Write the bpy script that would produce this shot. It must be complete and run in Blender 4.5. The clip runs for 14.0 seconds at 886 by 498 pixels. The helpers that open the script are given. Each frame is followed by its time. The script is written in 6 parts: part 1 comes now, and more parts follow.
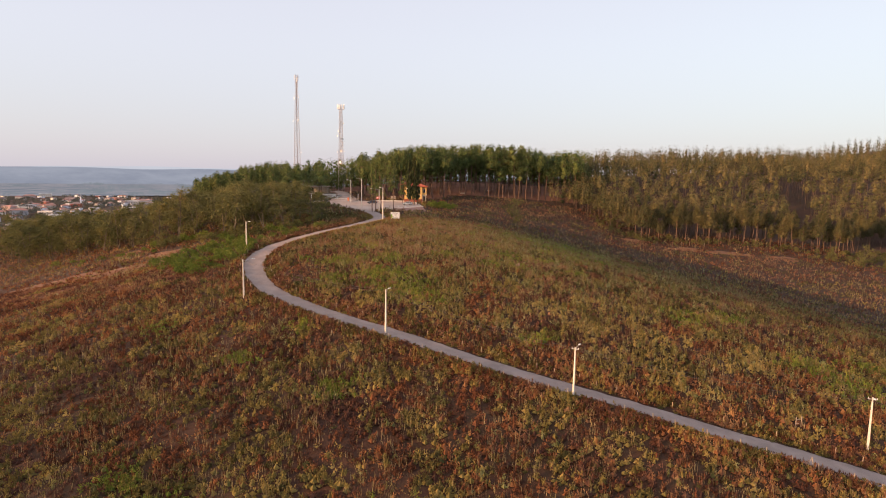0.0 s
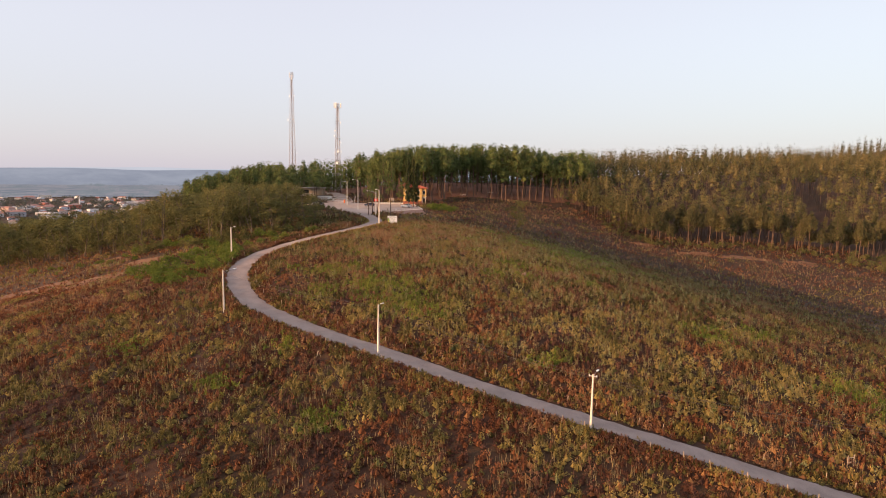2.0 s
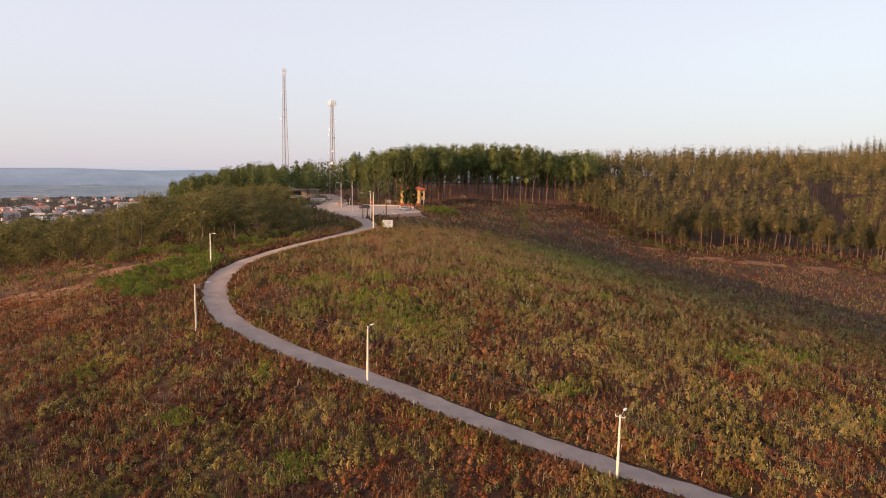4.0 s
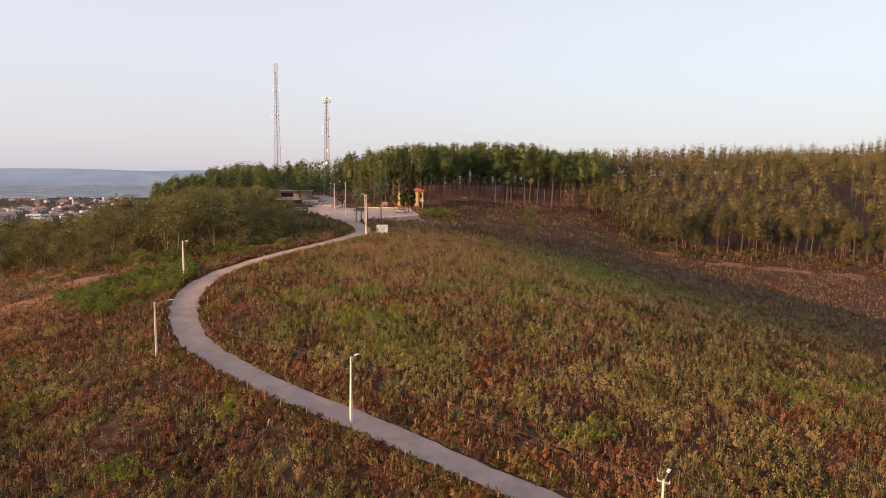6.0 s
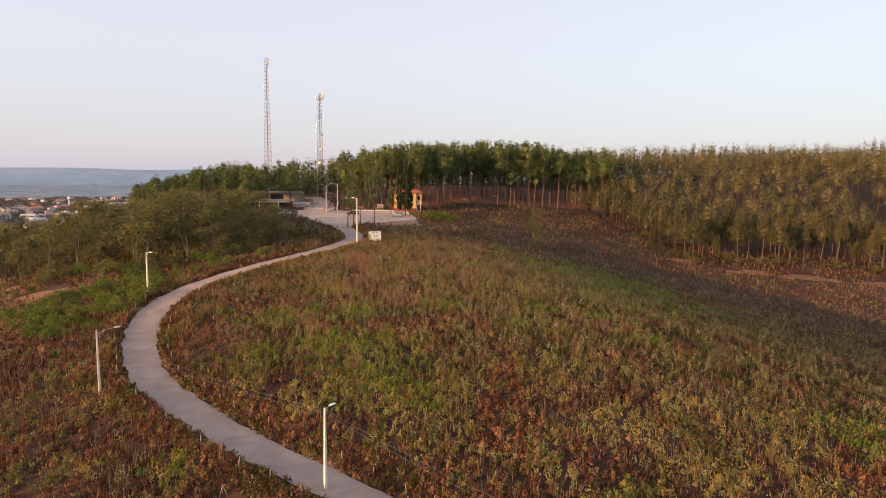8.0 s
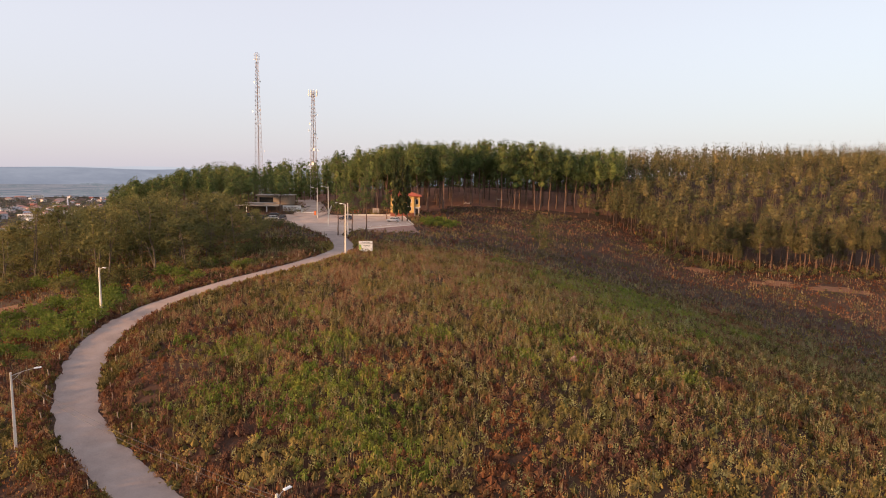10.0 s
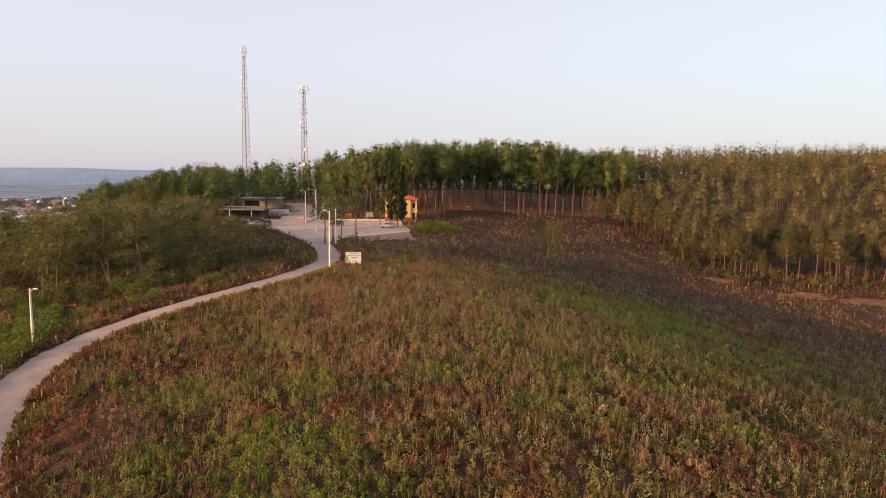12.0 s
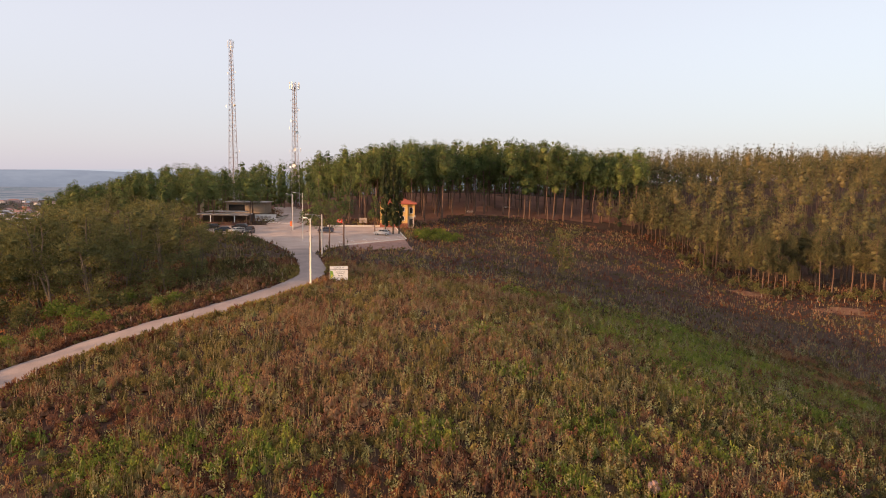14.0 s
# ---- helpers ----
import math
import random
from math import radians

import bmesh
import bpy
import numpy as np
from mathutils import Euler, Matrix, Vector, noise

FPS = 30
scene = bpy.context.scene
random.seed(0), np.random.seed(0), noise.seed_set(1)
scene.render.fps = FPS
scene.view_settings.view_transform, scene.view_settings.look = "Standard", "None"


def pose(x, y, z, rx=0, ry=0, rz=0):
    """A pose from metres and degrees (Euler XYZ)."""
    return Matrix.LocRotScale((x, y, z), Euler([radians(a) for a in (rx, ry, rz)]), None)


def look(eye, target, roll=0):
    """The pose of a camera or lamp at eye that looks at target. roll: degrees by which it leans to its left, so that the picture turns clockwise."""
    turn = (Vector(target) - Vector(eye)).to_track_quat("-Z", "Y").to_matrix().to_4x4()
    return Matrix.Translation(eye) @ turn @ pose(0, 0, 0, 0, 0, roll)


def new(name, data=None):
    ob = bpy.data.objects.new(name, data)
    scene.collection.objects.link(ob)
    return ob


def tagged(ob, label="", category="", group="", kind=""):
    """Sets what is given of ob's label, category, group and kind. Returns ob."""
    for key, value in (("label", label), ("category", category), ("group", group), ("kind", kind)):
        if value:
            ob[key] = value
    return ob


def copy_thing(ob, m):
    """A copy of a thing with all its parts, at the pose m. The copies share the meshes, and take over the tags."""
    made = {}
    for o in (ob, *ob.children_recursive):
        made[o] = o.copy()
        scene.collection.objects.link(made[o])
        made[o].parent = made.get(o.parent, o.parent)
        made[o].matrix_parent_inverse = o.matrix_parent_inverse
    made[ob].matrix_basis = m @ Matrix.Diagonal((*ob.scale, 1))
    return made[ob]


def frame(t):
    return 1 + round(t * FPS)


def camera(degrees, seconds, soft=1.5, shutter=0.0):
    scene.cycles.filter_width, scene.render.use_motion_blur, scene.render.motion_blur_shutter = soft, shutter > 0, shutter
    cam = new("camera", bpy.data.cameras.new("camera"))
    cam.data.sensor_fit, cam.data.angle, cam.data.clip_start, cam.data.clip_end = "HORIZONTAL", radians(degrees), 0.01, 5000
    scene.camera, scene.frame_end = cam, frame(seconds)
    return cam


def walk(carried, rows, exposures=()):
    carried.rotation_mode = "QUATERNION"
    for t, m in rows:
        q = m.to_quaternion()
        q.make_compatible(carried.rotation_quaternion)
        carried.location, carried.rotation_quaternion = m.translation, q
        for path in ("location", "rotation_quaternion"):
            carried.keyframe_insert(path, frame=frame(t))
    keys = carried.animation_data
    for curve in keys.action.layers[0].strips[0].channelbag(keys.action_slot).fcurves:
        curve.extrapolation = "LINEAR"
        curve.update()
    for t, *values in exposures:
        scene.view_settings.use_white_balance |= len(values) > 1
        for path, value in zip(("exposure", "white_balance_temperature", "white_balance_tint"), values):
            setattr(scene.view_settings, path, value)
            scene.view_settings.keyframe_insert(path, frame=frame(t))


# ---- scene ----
import itertools

cam = camera(72.6, 14.0, 1.0)
PATH = [
    (0, (0.881, 1.106, 43.727), (0.768, 3.088, 43.487), 1.0),
    (0.5, (0.832, 3.726, 43.736), (0.717, 5.709, 43.497), 1.0),
    (1, (0.713, 6.469, 43.799), (0.598, 8.451, 43.56), 1.0),
    (1.5, (0.653, 9.417, 43.928), (0.536, 11.399, 43.688), 1.0),
    (2, (0.602, 12.309, 44.019), (0.484, 14.291, 43.78), 0.9),
    (2.5, (0.401, 15.286, 44.048), (0.284, 17.268, 43.809), 0.9),
    (3, (0.211, 18.411, 44.13), (0.096, 20.393, 43.891), 0.9),
    (5.5, (-0.389, 34.66, 44.561), (-0.508, 36.642, 44.322), 0.8),
    (6, (-0.538, 38.305, 44.546), (-0.657, 40.287, 44.307), 0.8),
    (6.5, (-0.836, 42.047, 44.647), (-0.953, 44.03, 44.407), 0.9),
    (7, (-0.964, 45.388, 44.785), (-1.081, 47.37, 44.545), 0.9),
    (7.5, (-1.024, 48.912, 44.959), (-1.143, 50.894, 44.718), 0.9),
    (8, (-1.144, 52.523, 45.118), (-1.264, 54.505, 44.876), 0.8),
    (10.5, (-1.296, 70.133, 45.958), (-1.424, 72.114, 45.716), 0.9),
    (11, (-1.395, 73.964, 46.014), (-1.523, 75.945, 45.773), 0.8),
    (11.5, (-1.702, 77.691, 46.089), (-1.828, 79.672, 45.848), 0.9),
    (12, (-1.911, 81.311, 46.141), (-2.038, 83.293, 45.901), 0.9),
    (12.5, (-2.162, 84.946, 46.142), (-2.288, 86.928, 45.904), 0.9),
    (13, (-2.427, 88.645, 46.183), (-2.553, 90.627, 45.946), 0.9),
    (13.5, (-2.627, 92.351, 46.172), (-2.754, 94.333, 45.938), 1.0),
    (14, (-2.749, 95.889, 46.089), (-2.877, 97.871, 45.858), 1.0),
]
walk(cam, [(t, look(eye, target, roll)) for t, eye, target, roll in PATH])

# ---- world and sun ----
SUN_TO = Vector((-0.84, -0.54, 0.0)).normalized()
SUN_ELEV = radians(8.8)
world = bpy.data.worlds.new("sky")
scene.world = world
world.use_nodes = True
wt = world.node_tree
sky = wt.nodes.new("ShaderNodeTexSky")
sky.sky_type = "NISHITA"
sky.sun_disc = False
sky.sun_elevation = SUN_ELEV
sky.sun_rotation = math.atan2(SUN_TO.x, SUN_TO.y)
sky.air_density, sky.dust_density, sky.ozone_density = 1.0, 1.5, 1.5
wt.nodes["Background"].inputs["Strength"].default_value = 0.102
scene.view_settings.exposure = 0.59
haze = []
for kind, value in (("MULTIPLY", (0.42, 0.47, 0.40)), ("ADD", (4.5, 4.2, 4.75))):
    n = wt.nodes.new("ShaderNodeMix")
    n.data_type, n.blend_type = "RGBA", kind
    n.inputs[0].default_value, n.inputs[7].default_value = 1.0, (*value, 1)
    haze.append(n)
wt.links.new(sky.outputs[0], haze[0].inputs[6])
wt.links.new(haze[0].outputs[2], haze[1].inputs[6])
# the lavender haze that thickens towards the horizon, all round
way = wt.nodes.new("ShaderNodeNewGeometry")
split = wt.nodes.new("ShaderNodeSeparateXYZ")
up = wt.nodes.new("ShaderNodeMapRange")
up.interpolation_type = "SMOOTHSTEP"
up.inputs[1].default_value, up.inputs[2].default_value = -0.02, 0.22
veil = wt.nodes.new("ShaderNodeMix")
veil.data_type = "RGBA"
veil.inputs[6].default_value, veil.inputs[7].default_value = (0.86, 0.85, 0.87, 1), (0.993, 1.006, 1.012, 1)
thin_air = wt.nodes.new("ShaderNodeMix")
thin_air.data_type, thin_air.blend_type = "RGBA", "MULTIPLY"
thin_air.inputs[0].default_value = 1.0
wt.links.new(way.outputs["Position"], split.inputs[0])
wt.links.new(split.outputs[2], up.inputs[0])
wt.links.new(up.outputs[0], veil.inputs[0])
wt.links.new(haze[1].outputs[2], thin_air.inputs[6])
wt.links.new(veil.outputs[2], thin_air.inputs[7])
wt.links.new(thin_air.outputs[2], wt.nodes["Background"].inputs["Color"])
sun = new("sun", bpy.data.lights.new("sun", "SUN"))
sun.data.energy, sun.data.angle, sun.data.color = 5.0, radians(0.6), (1.0, 0.55, 0.27)
to_sun = Vector((SUN_TO.x * math.cos(SUN_ELEV), SUN_TO.y * math.cos(SUN_ELEV), math.sin(SUN_ELEV)))
sun.matrix_world = look(to_sun * 50, (0, 0, 0))

# ---- helpers for materials and meshes ----
rng = np.random.default_rng(7)


def nodes_of(name):
    m = bpy.data.materials.new(name)
    m.use_nodes = True
    t = m.node_tree
    return m, t, t.nodes["Principled BSDF"]


def link(t, a, b):
    t.links.new(a, b)


def noise_node(t, scale, detail=4.0, rough=0.6, coord=None):
    n = t.nodes.new("ShaderNodeTexNoise")
    n.inputs["Scale"].default_value, n.inputs["Detail"].default_value, n.inputs["Roughness"].default_value = scale, detail, rough
    if coord is not None:
        link(t, coord, n.inputs["Vector"])
    return n.outputs["Fac"]


def ramp_node(t, fac, stops):
    r = t.nodes.new("ShaderNodeValToRGB")
    e = r.color_ramp.elements
    while len(e) < len(stops):
        e.new(0.5)
    for el, (p, c) in zip(e, stops):
        el.position, el.color = p, (*c, 1)
    link(t, fac, r.inputs["Fac"])
    return r.outputs["Color"]


def math_node(t, op, a, b):
    n = t.nodes.new("ShaderNodeMath")
    n.operation = op
    for i, v in enumerate((a, b)):
        if isinstance(v, (int, float)):
            n.inputs[i].default_value = v
        else:
            link(t, v, n.inputs[i])
    return n.outputs[0]


def mix_node(t, fac, a, b, kind="MIX"):
    n = t.nodes.new("ShaderNodeMix")
    n.data_type, n.blend_type = "RGBA", kind
    for s, v in ((n.inputs[0], fac), (n.inputs[6], a), (n.inputs[7], b)):
        if isinstance(v, (int, float)):
            s.default_value = v
        elif isinstance(v, tuple):
            s.default_value = (*v, 1)
        else:
            link(t, v, s)
    return n.outputs[2]


def bump(t, bsdf, height, strength, dist):
    b = t.nodes.new("ShaderNodeBump")
    b.inputs["Strength"].default_value, b.inputs["Distance"].default_value = strength, dist
    link(t, height, b.inputs["Height"])
    link(t, b.outputs[0], bsdf.inputs["Normal"])


def surface(name, stops, scale, fine, rough=0.9, metal=0.0, relief=0.3, depth=0.02):
    """A solid surface: colours by a broad noise, mottled by a fine one, with fine relief."""
    m, t, b = nodes_of(name)
    g = t.nodes.new("ShaderNodeNewGeometry").outputs["Position"]
    broad, small = noise_node(t, scale, 5, 0.6, g), noise_node(t, fine, 3, 0.6, g)
    f = math_node(t, "ADD", math_node(t, "MULTIPLY", broad, 0.65), math_node(t, "MULTIPLY", small, 0.35))
    link(t, ramp_node(t, f, stops), b.inputs["Base Color"])
    b.inputs["Roughness"].default_value, b.inputs["Metallic"].default_value = rough, metal
    if relief:
        bump(t, b, small, relief, depth)
    return m


def foliage(name, stops, patch, island=0.3, thin=0.3, clump=0.9, tone=0.0):
    """Leaves: each leaf a shade of its own, drifting from patch to patch; tone is the share of the plant's own shade."""
    m, t, b = nodes_of(name)
    geo = t.nodes.new("ShaderNodeNewGeometry")
    n = math_node(t, "MULTIPLY", noise_node(t, patch, 3, 0.6, geo.outputs["Position"]), 0.5)
    n = math_node(t, "ADD", n, math_node(t, "MULTIPLY", noise_node(t, clump, 1, 0.5, geo.outputs["Position"]), 0.5))
    n = math_node(t, "ADD", math_node(t, "MULTIPLY", math_node(t, "SUBTRACT", n, 0.5), 2.1), 0.5)
    f = math_node(t, "ADD", math_node(t, "MULTIPLY", geo.outputs["Random Per Island"], island), math_node(t, "MULTIPLY", n, 1 - island))
    if tone:
        at = t.nodes.new("ShaderNodeAttribute")
        at.attribute_name = "tone"
        f = math_node(t, "ADD", math_node(t, "MULTIPLY", f, 1 - tone), math_node(t, "MULTIPLY", at.outputs["Fac"], tone))
    oi = t.nodes.new("ShaderNodeObjectInfo").outputs["Random"]
    f = math_node(t, "ADD", f, math_node(t, "MULTIPLY", math_node(t, "SUBTRACT", oi, 0.5), 0.3))
    col = ramp_node(t, f, stops)
    link(t, col, b.inputs["Base Color"])
    b.inputs["Roughness"].default_value = 0.75
    b.inputs["Specular IOR Level"].default_value = 0.15
    tr = t.nodes.new("ShaderNodeBsdfTranslucent")
    link(t, col, tr.inputs["Color"])
    mx = t.nodes.new("ShaderNodeMixShader")
    mx.inputs[0].default_value = thin
    link(t, b.outputs[0], mx.inputs[1])
    link(t, tr.outputs[0], mx.inputs[2])
    link(t, mx.outputs[0], t.nodes["Material Output"].inputs["Surface"])
    return m


def plain(name, col, rough=0.6, metal=0.0, wear=0.12, scale=3.0):
    c = np.array(col)
    return surface(name, [(0.3, tuple(c * (1 - wear))), (0.7, tuple(np.minimum(c * (1 + wear), 0.95)))], scale, scale * 12, rough, metal, 0.1, 0.005)


def sheet(name, verts, faces, mat, parent=None, smooth=False, tone=None):
    """A mesh object from arrays of places and of faces with the same number of corners."""
    verts, faces = np.asarray(verts, np.float32), np.asarray(faces, np.int32)
    me = bpy.data.meshes.new(name)
    k = faces.shape[1]
    me.vertices.add(len(verts))
    me.vertices.foreach_set("co", verts.ravel())
    me.loops.add(faces.size)
    me.loops.foreach_set("vertex_index", faces.ravel())
    me.polygons.add(len(faces))
    me.polygons.foreach_set("loop_start", np.arange(0, faces.size, k, dtype=np.int32))
    me.polygons.foreach_set("use_smooth", np.full(len(faces), smooth))
    me.update(calc_edges=True)
    me.materials.append(mat)
    if tone is not None:
        me.attributes.new("tone", "FLOAT", "POINT").data.foreach_set("value", np.asarray(tone, np.float32))
    ob = new(name, me)
    if parent:
        ob.parent = parent
    return ob


def part(name, bm, mat, parent=None, label=""):
    """One mesh object out of a bmesh, under a thing or a part."""
    me = bpy.data.meshes.new(name)
    bm.to_mesh(me)
    bm.free()
    me.materials.append(mat)
    ob = new(name, me)
    if parent:
        ob.parent = parent
    return tagged(ob, label)


def thing(name, m, label, category, group="", kind=""):
    e = new(name)
    e.matrix_basis = m
    e.empty_display_size = 0.3
    return tagged(e, label, category, group, kind)


def box(bm, lo, hi, bevel=0.0):
    c = [(a + b) / 2 for a, b in zip(lo, hi)]
    d = [b - a for a, b in zip(lo, hi)]
    r = bmesh.ops.create_cube(bm, size=1, matrix=Matrix.LocRotScale(c, None, d))
    if bevel:
        es = list({e for v in r["verts"] for e in v.link_edges})
        bmesh.ops.bevel(bm, geom=es, offset=bevel, segments=2, affect="EDGES")
    return bm


def tube(bm, a, b, r0, r1, sides=8):
    """A tapered round bar from a to b."""
    a, b = Vector(a), Vector(b)
    d = b - a
    q = d.to_track_quat("Z", "Y").to_matrix().to_4x4()
    bmesh.ops.create_cone(bm, cap_ends=True, segments=sides, radius1=r0, radius2=r1, depth=d.length, matrix=Matrix.Translation((a + b) / 2) @ q)
    return bm


def smoothstep(a, b, x):
    t = np.clip((x - a) / (b - a), 0, 1)
    return t * t * (3 - 2 * t)


# ---- the lie of the land ----
SWELL = [-9.63, 5.22, 11.43, 2.12, 0.67, -1.29, 1.02, -0.95, -3.2, -0.39, 2.21, 2.64, 1.53, 1.78, -1.08, -0.42, 0.07, 2.43, 0.51, 2.62, 0.7, 5.6, 2.77, -1.76, 0.06, 4.97, 5.6, 6.43, -0.59, -4.66, -8.78, -3.56, 2.34, 3.86, 2.35, -7.86, -5.06, 0.68, 10.6, 0.97, 1.6, 3.41, 0.7, 12.17, -9.97, -3.71, 5.24, -3.45, 4.18, -2.92, -8.61, -11.5, -0.46, 4.54, 6.27, 2.78, 1.95, 14.09, -1.58]
CENTRES = np.array([(x + (24 if j % 2 else 0), y) for j, y in enumerate(range(40, 372, 42)) for x in range(-147, 180, 49)], float)


def local_land(x, y):
    out = SWELL[0] + SWELL[1] * x / 100 + SWELL[2] * y / 100
    for (cx, cy), a in zip(CENTRES, SWELL[3:]):
        out = out + a * np.exp(-((x - cx) ** 2 + (y - cy) ** 2) / (2 * 48.0 ** 2))
    return out


def far_land(x, y):
    r = np.hypot(x, y)
    hill = 105 * np.exp(-(((x - 400) / 330) ** 2) - ((y - 600) / 330) ** 2) + 14 * np.exp(-(((x - 480) / 110) ** 2) - ((y - 560) / 160) ** 2)
    hill2 = 60 * np.exp(-(((x - 1500) / 900) ** 2) - ((y - 1500) / 1100) ** 2)
    roll = 6 * np.sin(x / 310 + 1) * np.sin(y / 270) * smoothstep(300, 900, r)
    return -45 + hill + hill2 + roll


ROAD_LINE = [(130, 40), (100, 54), (78, 66), (60, 73.9), (49.8, 78.3), (37, 82.6), (25, 87.3), (14.9, 91.1), (1.8, 97.0), (-13.5, 105.3), (-24.2, 110.8), (-33.5, 116.8),
             (-42, 123.5), (-48, 131.5), (-51.8, 139.5), (-53.2, 147), (-51.5, 154), (-48, 159.5), (-42.5, 166), (-37, 172.5), (-32.9, 179.5),
             (-30.8, 186.5), (-30.5, 192), (-32.3, 198.5), (-37, 210.5), (-46.5, 229), (-52.5, 242), (-56.5, 256), (-60, 274), (-66.5, 293), (-71, 306)]


def spline(pts, step):
    """Places along a smooth line through pts, evenly spaced."""
    p = np.array([pts[0], *pts, pts[-1]], float)
    out = []
    for i in range(1, len(p) - 2):
        a, b, c, d = p[i - 1:i + 3]
        for s in np.linspace(0, 1, 24, endpoint=False):
            out.append(0.5 * (2 * b + (c - a) * s + (2 * a - 5 * b + 4 * c - d) * s * s + (3 * b - a - 3 * c + d) * s ** 3))
    out = np.array(out)
    run = np.concatenate([[0], np.cumsum(np.linalg.norm(np.diff(out, axis=0), axis=1))])
    s = np.arange(0, run[-1], step)
    return np.stack([np.interp(s, run, out[:, k]) for k in range(out.shape[1])], 1)


ROAD = spline(ROAD_LINE, 1.0)
ROAD_Z = local_land(ROAD[:, 0], ROAD[:, 1])
for _ in range(3):
    ROAD_Z = np.convolve(np.pad(ROAD_Z, 5, mode="edge"), np.ones(11) / 11, "valid")
ROAD_DIR = np.gradient(ROAD, axis=0)
ROAD_DIR /= np.linalg.norm(ROAD_DIR, axis=1)[:, None]
ROAD_SIDE = np.stack([-ROAD_DIR[:, 1], ROAD_DIR[:, 0]], 1)
LOT = [(-33.5, 225), (-21.0, 238.5), (-27, 262.5), (-46, 259.5), (-54, 262), (-77, 254), (-74, 242), (-58, 236.5), (-49, 226), (-41.5, 215), (-37.5, 214)]


APRON = [(-32.2, 226.6), (-21.2, 238.4), (-17.6, 229.4), (-30.4, 220.6)]


def near_road(x, y):
    """How far each place lies from the road's middle, and the road's height there."""
    d2 = np.full(x.shape, 1e9)
    z = np.zeros(x.shape)
    for (rx, ry), rz in zip(ROAD, ROAD_Z):
        q = (x - rx) ** 2 + (y - ry) ** 2
        m = q < d2
        d2[m], z[m] = q[m], rz
    return np.sqrt(d2), z


def from_lot(x, y):
    """Signed way from the parking place's edge; inside is negative."""
    d = np.full(x.shape, 1e9)
    inside = np.zeros(x.shape, bool)
    for (ax, ay), (bx, by) in zip(LOT, LOT[1:] + LOT[:1]):
        t = np.clip(((x - ax) * (bx - ax) + (y - ay) * (by - ay)) / ((bx - ax) ** 2 + (by - ay) ** 2), 0, 1)
        d = np.minimum(d, np.hypot(x - ax - t * (bx - ax), y - ay - t * (by - ay)))
        inside ^= ((ay > y) != (by > y)) & (x < (bx - ax) * (y - ay) / (by - ay + 1e-9) + ax)
    return np.where(inside, -d, d)


LX, LY = np.array([p[0] for p in LOT]), np.array([p[1] for p in LOT])
LOT_PLANE = np.linalg.lstsq(np.stack([np.ones(len(LX)), LX, LY], 1), local_land(LX, LY), rcond=None)[0]


def lot_z(x, y):
    return LOT_PLANE[0] + LOT_PLANE[1] * x + LOT_PLANE[2] * y


def ground(x, y):
    x, y = np.asarray(x, float), np.asarray(y, float)
    shape = x.shape
    x, y = x.ravel(), y.ravel()
    cx, cy = np.clip(x, -175, 200), np.clip(y, -40, 430)
    out = np.hypot(x - cx, y - cy)
    z = local_land(cx, cy) * (1 - smoothstep(0, 260, out)) + far_land(x, y) * smoothstep(0, 260, out)
    near = (x > -90) & (x < 140) & (y > 30) & (y < 310)
    xn, yn, zn = x[near], y[near], z[near]
    d, rz = near_road(xn, yn)
    w = 1 - smoothstep(3.0, 6.2, d)
    zn = zn * (1 - w) + (rz - 0.08) * w
    w = 1 - smoothstep(0.3, 5.0, from_lot(xn, yn))
    z[near] = zn * (1 - w) + (lot_z(xn, yn) - 0.05) * w
    return z.reshape(shape)


def gz(x, y):
    return float(ground(np.array([x]), np.array([y]))[0])


def wave(x, y, size, seed=0.0):
    """Smooth patches over the plan, 0 to 1."""
    r = np.random.default_rng(int(seed * 10) + 3)
    out = np.zeros(np.shape(x))
    for k in range(7):
        a, f, p = r.uniform(0, 6.28), r.uniform(0.6, 1.9) / size, r.uniform(0, 6.28)
        out = out + np.sin((x * math.cos(a) + y * math.sin(a)) * f * 6.28 + p)
    return 0.5 + out / 7


# ---- materials ----
bare_earth = surface("orange_earth", [(0.3, (0.13, 0.058, 0.028)), (0.5, (0.19, 0.085, 0.04)), (0.7, (0.24, 0.125, 0.065))], 0.4, 5.0, 0.95, 0, 0.6, 0.05)
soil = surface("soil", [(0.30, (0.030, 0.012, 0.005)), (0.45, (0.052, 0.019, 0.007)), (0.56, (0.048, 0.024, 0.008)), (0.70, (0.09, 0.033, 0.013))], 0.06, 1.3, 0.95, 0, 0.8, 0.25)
litter = surface("needle_litter", [(0.3, (0.12, 0.05, 0.028)), (0.5, (0.19, 0.078, 0.042)), (0.7, (0.25, 0.115, 0.065))], 0.12, 2.0, 0.95, 0, 0.5, 0.05)
asphalt = surface("worn_road", [(0.3, (0.20, 0.152, 0.13)), (0.5, (0.29, 0.22, 0.19)), (0.7, (0.37, 0.29, 0.25))], 0.35, 9.0, 0.9, 0, 0.4, 0.02)
gravel = surface("pale_gravel", [(0.3, (0.33, 0.235, 0.185)), (0.5, (0.44, 0.325, 0.26)), (0.7, (0.53, 0.41, 0.34))], 0.2, 6.0, 0.95, 0, 0.4, 0.02)
concrete = plain("concrete", (0.62, 0.57, 0.50), 0.85)
steel = plain("galvanised_steel", (0.45, 0.44, 0.44), 0.5, 0.5)
darksteel = plain("dark_cable", (0.10, 0.09, 0.09), 0.6)
white = plain("white_paint", (0.78, 0.77, 0.74), 0.5)
